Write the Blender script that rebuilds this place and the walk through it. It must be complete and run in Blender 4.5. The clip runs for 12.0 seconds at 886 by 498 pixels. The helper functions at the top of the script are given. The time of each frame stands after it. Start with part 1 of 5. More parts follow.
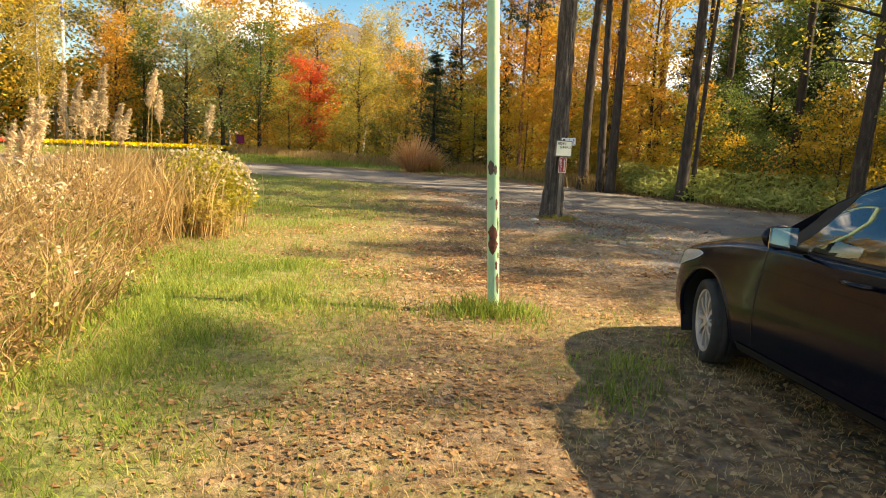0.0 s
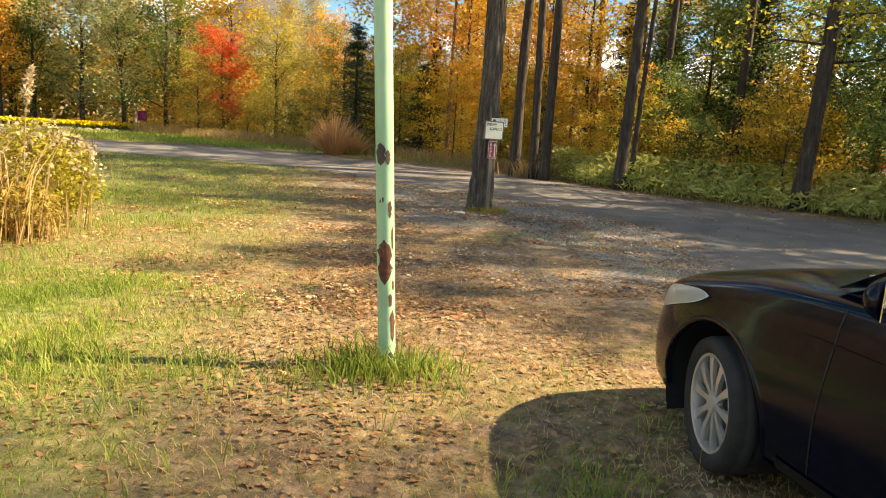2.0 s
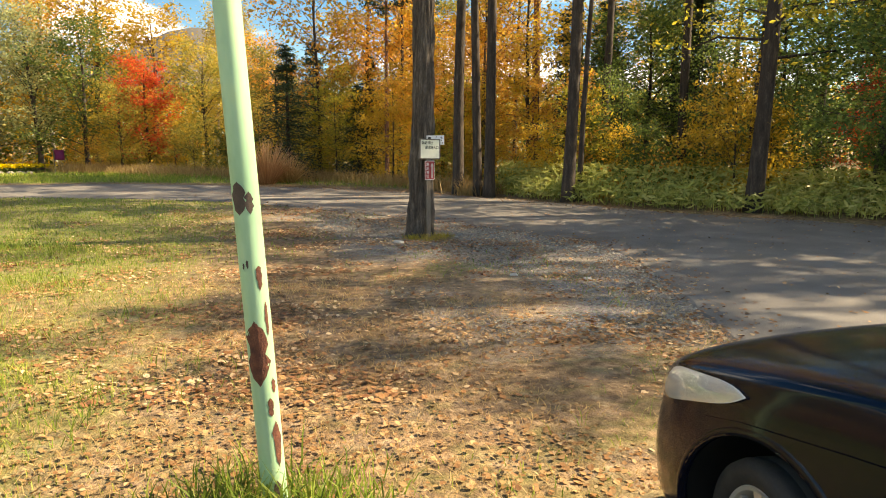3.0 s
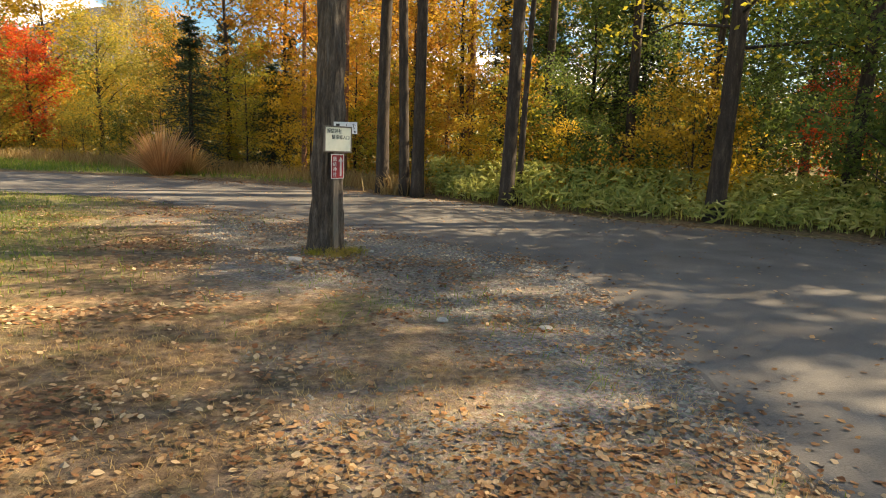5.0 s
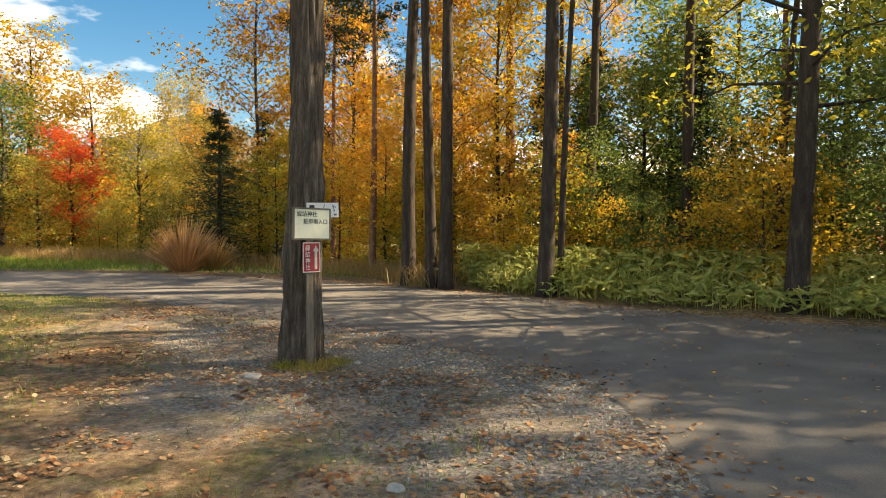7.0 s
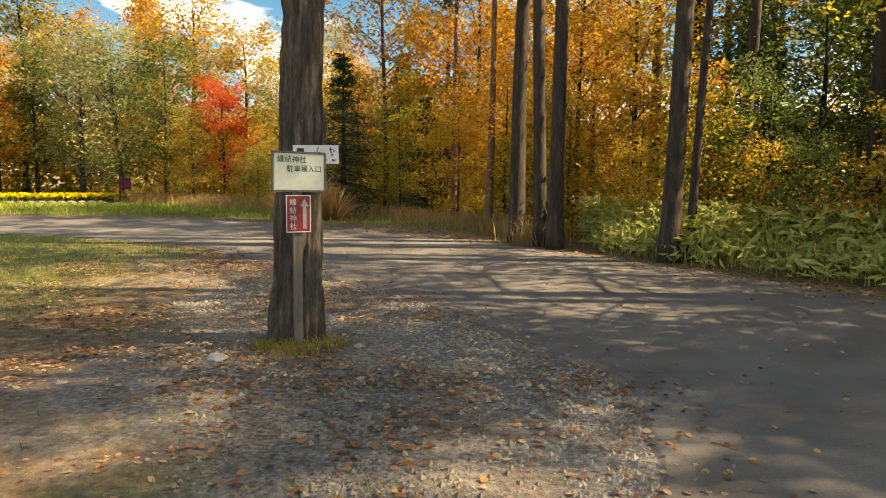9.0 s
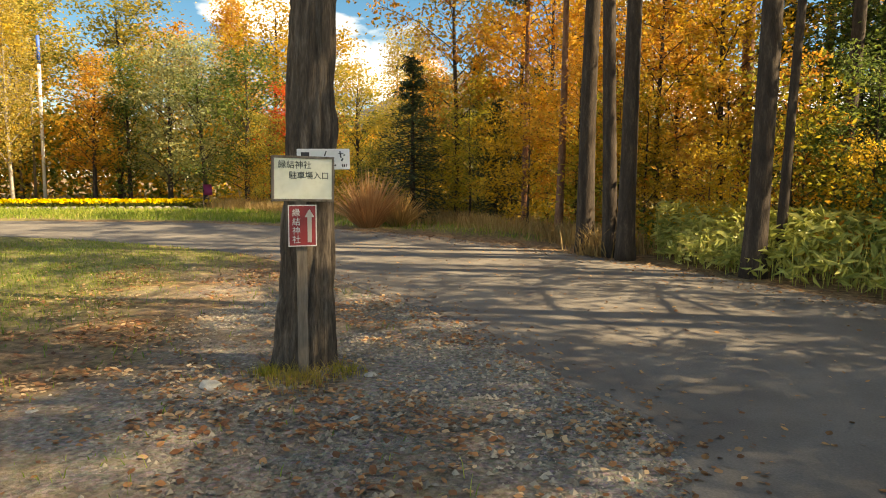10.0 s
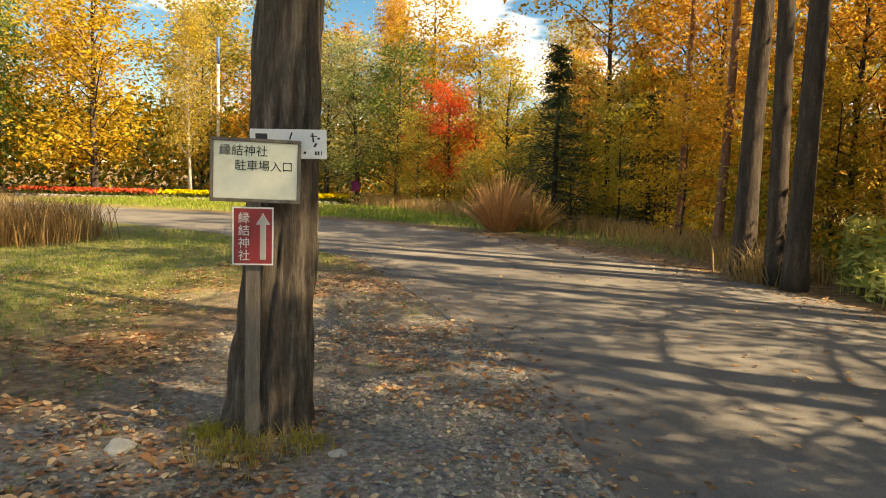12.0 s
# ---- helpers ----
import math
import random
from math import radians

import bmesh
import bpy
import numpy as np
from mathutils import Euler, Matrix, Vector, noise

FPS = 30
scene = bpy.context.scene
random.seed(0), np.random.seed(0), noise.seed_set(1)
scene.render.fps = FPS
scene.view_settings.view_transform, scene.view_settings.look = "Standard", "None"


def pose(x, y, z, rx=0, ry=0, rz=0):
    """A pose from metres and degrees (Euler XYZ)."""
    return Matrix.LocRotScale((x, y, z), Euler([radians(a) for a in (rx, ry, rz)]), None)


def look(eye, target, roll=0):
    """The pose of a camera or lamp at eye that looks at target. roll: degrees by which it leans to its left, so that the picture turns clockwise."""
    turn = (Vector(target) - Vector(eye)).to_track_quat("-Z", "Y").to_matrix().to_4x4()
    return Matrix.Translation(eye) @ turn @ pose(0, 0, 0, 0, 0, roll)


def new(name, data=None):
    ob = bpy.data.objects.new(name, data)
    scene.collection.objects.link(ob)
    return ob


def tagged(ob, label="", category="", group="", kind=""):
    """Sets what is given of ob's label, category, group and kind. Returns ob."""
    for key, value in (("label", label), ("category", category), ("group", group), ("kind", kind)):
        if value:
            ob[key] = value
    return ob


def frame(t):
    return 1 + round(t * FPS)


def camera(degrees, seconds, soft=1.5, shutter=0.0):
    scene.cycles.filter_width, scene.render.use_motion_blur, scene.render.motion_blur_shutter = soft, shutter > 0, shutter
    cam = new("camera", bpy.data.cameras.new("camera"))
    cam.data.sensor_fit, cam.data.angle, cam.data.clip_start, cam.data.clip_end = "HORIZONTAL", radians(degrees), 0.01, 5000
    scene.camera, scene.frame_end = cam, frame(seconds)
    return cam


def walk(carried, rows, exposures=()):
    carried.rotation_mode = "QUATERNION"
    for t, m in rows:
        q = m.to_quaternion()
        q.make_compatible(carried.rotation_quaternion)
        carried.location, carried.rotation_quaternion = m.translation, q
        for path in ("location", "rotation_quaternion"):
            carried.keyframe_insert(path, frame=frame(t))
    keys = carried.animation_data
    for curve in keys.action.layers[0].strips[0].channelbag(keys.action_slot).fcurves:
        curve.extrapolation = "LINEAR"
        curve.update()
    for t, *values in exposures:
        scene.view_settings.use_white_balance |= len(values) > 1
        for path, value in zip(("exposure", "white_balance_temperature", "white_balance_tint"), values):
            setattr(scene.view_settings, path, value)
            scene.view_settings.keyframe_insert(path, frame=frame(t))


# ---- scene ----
cam = camera(66.0, 12.0, soft=1.0)
PATH = [
    (0, (1.079, 0.894, 1.472), (0.896, 2.862, 1.168), 2.6),
    (0.5, (1.085, 1.409, 1.473), (0.964, 3.382, 1.170), 2.6),
    (1, (1.131, 1.908, 1.483), (1.040, 3.878, 1.150), 3.2),
    (1.5, (1.174, 2.431, 1.461), (1.135, 4.400, 1.110), 3.4),
    (2, (1.265, 2.924, 1.443), (1.281, 4.894, 1.100), 3.5),
    (2.5, (1.327, 3.426, 1.439), (1.424, 5.397, 1.112), 1.9),
    (2.7, (1.408, 3.715, 1.450), (1.537, 5.691, 1.169), 0.6),
    (4.3, (1.680, 5.704, 1.530), (1.919, 7.661, 1.193), 1.0),
    (4.5, (1.751, 5.939, 1.510), (2.018, 7.896, 1.195), 1.3),
    (5, (1.947, 6.531, 1.465), (2.299, 8.476, 1.162), 1.7),
    (5.5, (2.155, 6.998, 1.441), (2.500, 8.950, 1.176), 1.9),
    (6, (2.323, 7.465, 1.431), (2.649, 9.426, 1.210), 1.0),
    (6.5, (2.604, 7.902, 1.411), (2.887, 9.879, 1.298), 0.9),
    (7, (2.876, 8.315, 1.397), (3.055, 10.306, 1.350), -0.0),
    (7.2, (2.998, 8.495, 1.418), (3.146, 10.489, 1.365), 0.1),
    (8.8, (4.172, 9.917, 1.412), (3.913, 11.889, 1.202), 0.4),
    (9, (4.235, 10.062, 1.414), (3.919, 12.027, 1.219), 0.4),
    (9.5, (4.389, 10.486, 1.421), (3.958, 12.430, 1.236), 0.2),
    (10, (4.580, 10.905, 1.439), (4.017, 12.815, 1.256), 0.2),
    (10.5, (4.677, 11.340, 1.450), (4.020, 13.218, 1.245), 0.9),
    (11, (4.781, 11.880, 1.448), (4.051, 13.734, 1.269), 1.3),
    (11.5, (4.855, 12.371, 1.438), (4.029, 14.184, 1.269), 1.9),
    (12, (4.855, 12.873, 1.450), (3.839, 14.586, 1.261), 1.8),
]
walk(cam, [(t, look(eye, target, roll)) for t, eye, target, roll in PATH],
     exposures=[(0.0, 1.6, 8900, 11), (2.5, 1.68, 8700, 11), (4.5, 1.45, 8700, 11), (5.5, 1.58, 8700, 11), (7.0, 1.55, 9000, 11), (9.5, 1.55, 9800, 11), (12.0, 1.5, 10200, 11)])

# ---- light ----
SUN_AZ, SUN_EL = radians(6), radians(41)      # azimuth measured from +x towards +y
sun_dir = Vector((math.cos(SUN_EL) * math.cos(SUN_AZ), math.cos(SUN_EL) * math.sin(SUN_AZ), math.sin(SUN_EL)))
sun = new("sun", bpy.data.lights.new("sun", "SUN"))
sun.data.energy, sun.data.angle, sun.data.color = 5.0, radians(0.55), (1.0, 0.90, 0.74)
sun.matrix_world = look(sun_dir * 200, (0, 0, 0))

world = bpy.data.worlds.new("sky")
scene.world = world
world.use_nodes = True
wn, wl = world.node_tree.nodes, world.node_tree.links
sky = wn.new("ShaderNodeTexSky")
sky.sky_type, sky.sun_disc = "NISHITA", False
sky.sun_elevation, sky.sun_rotation = SUN_EL, math.pi / 2 - SUN_AZ
sky.air_density, sky.dust_density, sky.ozone_density = 1.0, 0.3, 2.0
wtc = wn.new("ShaderNodeTexCoord")
wmap = wn.new("ShaderNodeMapping")
wmap.inputs["Scale"].default_value = (1.0, 1.0, 2.6)
wmap.inputs["Location"].default_value = (0.35, 0.1, 0.0)
wnoise = wn.new("ShaderNodeTexNoise")
wnoise.inputs["Scale"].default_value, wnoise.inputs["Detail"].default_value = 3.4, 7.0
wnoise.inputs["Roughness"].default_value = 0.52
wramp = wn.new("ShaderNodeValToRGB")
wramp.color_ramp.elements[0].position, wramp.color_ramp.elements[1].position = 0.545, 0.645
wmix = wn.new("ShaderNodeMix")
wmix.data_type = "RGBA"
wmix.inputs["B"].default_value = (11.0, 11.2, 11.5, 1)
wl.new(wtc.outputs["Generated"], wmap.inputs["Vector"])
wl.new(wmap.outputs["Vector"], wnoise.inputs["Vector"])
wl.new(wnoise.outputs["Fac"], wramp.inputs["Fac"])
wl.new(wramp.outputs["Color"], wmix.inputs["Factor"])
whs = wn.new("ShaderNodeHueSaturation")
whs.inputs["Saturation"].default_value, whs.inputs["Value"].default_value = 1.45, 0.9
wl.new(sky.outputs["Color"], whs.inputs["Color"])
wl.new(whs.outputs["Color"], wmix.inputs["A"])
wl.new(wmix.outputs["Result"], wn["Background"].inputs["Color"])
wn["Background"].inputs["Strength"].default_value = 0.08

# ---- materials ----
def ramp(nodes, stops):
    r = nodes.new("ShaderNodeValToRGB")
    while len(r.color_ramp.elements) < len(stops):
        r.color_ramp.elements.new(0.5)
    for e, (p, c) in zip(r.color_ramp.elements, stops):
        e.position, e.color = p, (*c, 1)
    return r


def mat(name, stops, scale=8.0, rough=0.8, bump=0.2, stretch=(1, 1, 1), metal=0.0, detail=6.0, bump_scale=None, coat=0.0, world_space=False):
    """A surface whose colour runs along stops with a noise of that scale, with fine relief."""
    m = bpy.data.materials.new(name)
    m.use_nodes = True
    n, l = m.node_tree.nodes, m.node_tree.links
    p = n["Principled BSDF"]
    tc, mp = n.new("ShaderNodeTexCoord"), n.new("ShaderNodeMapping")
    mp.inputs["Scale"].default_value = stretch
    if world_space:
        l.new(n.new("ShaderNodeNewGeometry").outputs["Position"], mp.inputs["Vector"])
    else:
        l.new(tc.outputs["Object"], mp.inputs["Vector"])
    a, b = n.new("ShaderNodeTexNoise"), n.new("ShaderNodeTexNoise")
    a.inputs["Scale"].default_value, a.inputs["Detail"].default_value = scale, detail
    b.inputs["Scale"].default_value, b.inputs["Detail"].default_value = bump_scale or scale * 6, 5
    mixf = n.new("ShaderNodeMath")
    mixf.operation = "MULTIPLY_ADD"
    mixf.inputs[1].default_value, mixf.inputs[2].default_value = 0.35, 0.0
    addf = n.new("ShaderNodeMath")
    addf.operation = "MULTIPLY_ADD"
    addf.inputs[1].default_value = 0.65
    r = ramp(n, stops)
    for t in (a, b):
        l.new(mp.outputs["Vector"], t.inputs["Vector"])
    l.new(b.outputs["Fac"], mixf.inputs[0])
    l.new(a.outputs["Fac"], addf.inputs[0])
    l.new(mixf.outputs[0], addf.inputs[2])
    l.new(addf.outputs[0], r.inputs["Fac"])
    l.new(r.outputs["Color"], p.inputs["Base Color"])
    p.inputs["Roughness"].default_value, p.inputs["Metallic"].default_value = rough, metal
    p.inputs["Coat Weight"].default_value = coat
    p.inputs["Coat Roughness"].default_value = 0.04
    if bump:
        bp = n.new("ShaderNodeBump")
        bp.inputs["Strength"].default_value, bp.inputs["Distance"].default_value = bump, 0.02
        l.new(addf.outputs[0], bp.inputs["Height"])
        l.new(bp.outputs["Normal"], p.inputs["Normal"])
    return m


def leaf_mat(name, stops, trans=0.55, rough=0.55):
    """Thin leaves: each leaf takes its own colour from stops; light passes through."""
    m = bpy.data.materials.new(name)
    m.use_nodes = True
    n, l = m.node_tree.nodes, m.node_tree.links
    p, out = n["Principled BSDF"], n["Material Output"]
    g = n.new("ShaderNodeNewGeometry")
    oi = n.new("ShaderNodeObjectInfo")
    noi = n.new("ShaderNodeTexNoise")
    noi.inputs["Scale"].default_value, noi.inputs["Detail"].default_value = 0.55, 2
    l.new(g.outputs["Position"], noi.inputs["Vector"])
    a, b = n.new("ShaderNodeMath"), n.new("ShaderNodeMath")
    a.operation = b.operation = "MULTIPLY_ADD"
    a.inputs[1].default_value, b.inputs[1].default_value = 0.55, 0.9
    b.inputs[2].default_value = -0.25
    l.new(g.outputs["Random Per Island"], a.inputs[0])
    l.new(noi.outputs["Fac"], b.inputs[0])
    l.new(b.outputs[0], a.inputs[2])
    r = ramp(n, stops)
    l.new(a.outputs[0], r.inputs["Fac"])
    hs = n.new("ShaderNodeHueSaturation")
    v = n.new("ShaderNodeMapRange")
    v.inputs["To Min"].default_value, v.inputs["To Max"].default_value = 0.8, 1.2
    l.new(oi.outputs["Random"], v.inputs["Value"])
    l.new(v.outputs["Result"], hs.inputs["Value"])
    l.new(r.outputs["Color"], hs.inputs["Color"])
    l.new(hs.outputs["Color"], p.inputs["Base Color"])
    p.inputs["Roughness"].default_value = rough
    p.inputs["Specular IOR Level"].default_value = 0.3
    tr = n.new("ShaderNodeBsdfTranslucent")
    l.new(hs.outputs["Color"], tr.inputs["Color"])
    mx = n.new("ShaderNodeMixShader")
    mx.inputs[0].default_value = trans
    l.new(p.outputs[0], mx.inputs[1])
    l.new(tr.outputs[0], mx.inputs[2])
    l.new(mx.outputs[0], out.inputs["Surface"])
    return m


def plain(name, color, rough=0.5, metal=0.0, coat=0.0, trans=0.0, ior=1.45):
    m = bpy.data.materials.new(name)
    m.use_nodes = True
    p = m.node_tree.nodes["Principled BSDF"]
    p.inputs["Base Color"].default_value = (*color, 1)
    p.inputs["Roughness"].default_value, p.inputs["Metallic"].default_value = rough, metal
    p.inputs["Coat Weight"].default_value, p.inputs["Transmission Weight"].default_value = coat, trans
    p.inputs["IOR"].default_value = ior
    return m


GOLD = leaf_mat("leaves_gold", [(0.0, (0.20, 0.16, 0.03)), (0.35, (0.55, 0.36, 0.04)), (0.7, (0.74, 0.48, 0.06)), (0.85, (0.45, 0.42, 0.07)), (1.0, (0.22, 0.26, 0.05))])
ORANGE = leaf_mat("leaves_orange", [(0.0, (0.30, 0.13, 0.03)), (0.35, (0.62, 0.29, 0.045)), (0.65, (0.74, 0.44, 0.07)), (0.85, (0.60, 0.43, 0.08)), (1.0, (0.36, 0.33, 0.07))])
RED = leaf_mat("leaves_red", [(0.0, (0.342, 0.047, 0.023)), (0.5, (0.850, 0.109, 0.039)), (1.0, (0.850, 0.248, 0.062))])
OLIVE = leaf_mat("leaves_olive", [(0.0, (0.109, 0.134, 0.030)), (0.45, (0.316, 0.292, 0.061)), (0.8, (0.583, 0.413, 0.073)), (1.0, (0.729, 0.365, 0.073))])
GREEN = leaf_mat("leaves_green", [(0.0, (0.045, 0.085, 0.022)), (0.5, (0.12, 0.18, 0.045)), (0.85, (0.25, 0.29, 0.06)), (1.0, (0.55, 0.50, 0.085))])
GREYGREEN = leaf_mat("leaves_grey_green", [(0.0, (0.135, 0.162, 0.081)), (0.5, (0.324, 0.351, 0.162)), (1.0, (0.675, 0.594, 0.216))])
PALE = leaf_mat("leaves_pale_yellow", [(0.0, (0.210, 0.165, 0.045)), (0.5, (0.450, 0.360, 0.090)), (1.0, (0.690, 0.510, 0.105))])
NEEDLE = leaf_mat("needles_dark", [(0.0, (0.018, 0.038, 0.021)), (0.6, (0.045, 0.075, 0.036)), (1.0, (0.090, 0.120, 0.045))], trans=0.2)
YGREEN = leaf_mat("leaves_yellow_green", [(0.0, (0.12, 0.14, 0.02)), (0.5, (0.40, 0.36, 0.05)), (1.0, (0.72, 0.56, 0.07))])
SASA = leaf_mat("bamboo_grass_leaves", [(0.0, (0.20, 0.24, 0.05)), (0.5, (0.50, 0.52, 0.15)), (1.0, (0.80, 0.72, 0.30))], trans=0.4, rough=0.4)
GRASS = leaf_mat("grass_blades", [(0.0, (0.07, 0.13, 0.018)), (0.4, (0.19, 0.28, 0.04)), (0.75, (0.36, 0.38, 0.08)), (1.0, (0.55, 0.43, 0.17))], trans=0.45)
DRYGRASS = leaf_mat("dry_grass_blades", [(0.0, (0.24, 0.14, 0.05)), (0.5, (0.46, 0.31, 0.13)), (1.0, (0.62, 0.48, 0.24))], trans=0.4)
RUSTGRASS = leaf_mat("russet_grass_blades", [(0.0, (0.36, 0.17, 0.07)), (0.5, (0.64, 0.38, 0.18)), (1.0, (0.80, 0.62, 0.38))], trans=0.4)
PLUME = leaf_mat("grass_plume", [(0.0, (0.450, 0.330, 0.180)), (1.0, (0.750, 0.620, 0.420))], trans=0.5, rough=0.9)
# litter of the field and road edges: darker and redder than LITTER
FIELD_LITTER = leaf_mat("red_brown_fallen_leaf", [(0.0, (0.07, 0.03, 0.015)), (0.3, (0.20, 0.085, 0.035)), (0.55, (0.34, 0.17, 0.07)), (0.8, (0.55, 0.42, 0.25)), (1.0, (0.30, 0.06, 0.03))], trans=0.15, rough=0.6)
DRYWEED = leaf_mat("withered_weed_stalks", [(0.0, (0.11, 0.06, 0.025)), (0.5, (0.33, 0.20, 0.08)), (1.0, (0.56, 0.42, 0.20))], trans=0.4)
LITTER = leaf_mat("fallen_leaf", [(0.0, (0.100, 0.050, 0.025)), (0.35, (0.260, 0.130, 0.050)), (0.7, (0.420, 0.260, 0.120)), (0.88, (0.550, 0.420, 0.260)), (1.0, (0.400, 0.100, 0.040))], trans=0.2, rough=0.6)
BARK = mat("grey_bark", [(0.32, (0.016, 0.011, 0.008)), (0.5, (0.075, 0.058, 0.044)), (0.7, (0.20, 0.165, 0.13))], scale=20, rough=0.9, bump=1.0, stretch=(1, 1, 0.13))
DARKBARK = mat("dark_bark", [(0.3, (0.012, 0.008, 0.006)), (0.52, (0.045, 0.032, 0.024)), (0.74, (0.12, 0.092, 0.07))], scale=14, rough=0.9, bump=1.0, stretch=(1, 1, 0.2))
PINEBARK = mat("red_pine_bark", [(0.3, (0.07, 0.03, 0.02)), (0.55, (0.24, 0.12, 0.075)), (0.75, (0.36, 0.22, 0.15))], scale=8, rough=0.9, bump=0.8, stretch=(1, 1, 0.4))
PALEBARK = mat("pale_bark", [(0.3, (0.12, 0.10, 0.085)), (0.5, (0.36, 0.33, 0.29)), (0.7, (0.52, 0.49, 0.44))], scale=7, rough=0.85, bump=0.5, stretch=(1, 1, 0.7))
ASPHALT = mat("worn_asphalt", [(0.3, (0.085, 0.078, 0.070)), (0.5, (0.135, 0.124, 0.110)), (0.7, (0.205, 0.19, 0.165))], scale=1.3, rough=0.85, bump=0.6, bump_scale=70, world_space=True)

# ---- ground ----
ROAD_NEAR = [(30, -22), (12, -6), (5.2, 2.0), (4.1, 7.0), (4.25, 9.6), (4.62, 11.4), (4.80, 13.4), (4.85, 14.8), (4.45, 15.5), (3.9, 16.15), (3.3, 16.95), (2.6, 17.9), (1.6, 18.7),
             (0.4, 19.8), (-2.1, 21.9), (-4.5, 22.9), (-7.6, 23.6), (-12, 23.9), (-20, 23.4), (-34, 21), (-60, 14)]
ROAD_FAR = [(60, -10), (34, -2), (22, 7), (14.5, 13.6), (11.2, 16.4), (10.1, 17.4), (8.6, 18.4), (6.8, 20.2), (5.1, 22.1), (3.5, 23.6), (1.7, 25.2),
            (-1.2, 26.9), (-4.8, 28.2), (-8, 28.8), (-12, 28.5), (-20, 27.4), (-34, 25.5), (-60, 20)]


def ground_z(x, y):
    """Height of the ground: level near the pole, rising gently beyond the road."""
    z = 0.022 * max(0.0, min(y, 60) - 16)
    far = math.hypot(x, y - 20)
    if far > 70:
        z += 0.012 * min(far - 70, 600)
    return z


def fbm(x, y, s, seed=0.0):
    return noise.fractal(Vector((x * s, y * s, seed)), 0.8, 2.0, 4)


def inside(poly, x, y):
    hit = False
    for (x0, y0), (x1, y1) in zip(poly, poly[1:] + poly[:1]):
        if (y0 > y) != (y1 > y) and x < (x1 - x0) * (y - y0) / (y1 - y0) + x0:
            hit = not hit
    return hit


def smooth(a, b, v):
    t = min(1.0, max(0.0, (v - a) / (b - a)))
    return t * t * (3 - 2 * t)


ROAD_POLY = ROAD_NEAR + ROAD_FAR[::-1]


def near_distance(x, y, line):
    best = 1e9
    for (x0, y0), (x1, y1) in zip(line, line[1:]):
        dx, dy = x1 - x0, y1 - y0
        t = min(1, max(0, ((x - x0) * dx + (y - y0) * dy) / (dx * dx + dy * dy)))
        best = min(best, math.hypot(x - x0 - t * dx, y - y0 - t * dy))
    return best


def grass_at(x, y):
    """How green the ground is: the lawn on the west side and the verge beyond the road."""
    if y > 26:
        d = near_distance(x, y, ROAD_FAR)
        return smooth(0.6, 1.6, d) * (0.4 + 0.6 * smooth(-3, -7, x)) * (1 - smooth(5.5, 8.0, d))
    n = fbm(x, y, 0.35, 3.0) * 1.5 + fbm(x, y, 1.3, 9.0) * 0.7
    g = smooth(1.1, -1.5, x + 0.14 * (y - 6) * (1 if y > 7 else -1.2) + n * 1.1)
    return max(0.0, min(1.0, g * (1.0 if y < 9 else 0.62) + 0.25 * n))


def gravel_at(x, y):
    d = near_distance(x, y, ROAD_NEAR[2:16])
    n = fbm(x, y, 0.6, 21.0)
    g = smooth(3.2, 0.8, d + n * 1.6) * smooth(8.2, 10.2, y) * smooth(22, 17, y)
    g = max(g, smooth(2.0, 0.5, math.hypot(x - 2.2, (y - 14.4) * 0.8) + n * 1.2) * 0.75)
    return g


def pnum(vals):
    return np.array(vals, dtype=np.float32)


def mesh_from(name, verts, faces, material, smooth_shade=False):
    me = bpy.data.meshes.new(name)
    me.from_pydata(verts, [], faces)
    me.materials.append(material)
    if smooth_shade:
        me.polygons.foreach_set("use_smooth", [True] * len(me.polygons))
    me.update()
    return me


def spaced(fine0, fine1, step, outer):
    mid = list(np.arange(fine0, fine1 + 1e-6, step))
    return [fine0 - o for o in outer[::-1]] + mid + [fine1 + o for o in outer]


OUTER = (1, 2.5, 5, 9, 15, 25, 45, 80, 150, 300, 600, 1200, 2500)
xs, ys = spaced(-14, 14, 0.22, OUTER), spaced(-2, 32, 0.22, OUTER)
gv, gg, gr = [], [], []
for y in ys:
    for x in xs:
        near = -15 < x < 15 and -3 < y < 33
        on_road = near and inside(ROAD_POLY, x, y)
        sunk = on_road and near_distance(x, y, ROAD_NEAR) > 0.35 and near_distance(x, y, ROAD_FAR) > 0.35
        bump = (fbm(x, y, 0.5, 1.0) * 0.025 + fbm(x, y, 2.2, 5.0) * 0.010) if near and not on_road else 0.0
        if near and not on_road:
            bump *= smooth(0.0, 1.0, min(near_distance(x, y, ROAD_NEAR), near_distance(x, y, ROAD_FAR)))
        gv.append((x, y, ground_z(x, y) + bump - (0.03 if sunk else 0)))
        gg.append(grass_at(x, y) if near else smooth(40, 20, abs(x)) * 0.4)
        gr.append(gravel_at(x, y) if near else 0.0)
nx = len(xs)
gf = [(j * nx + i, j * nx + i + 1, (j + 1) * nx + i + 1, (j + 1) * nx + i) for j in range(len(ys) - 1) for i in range(nx - 1)]


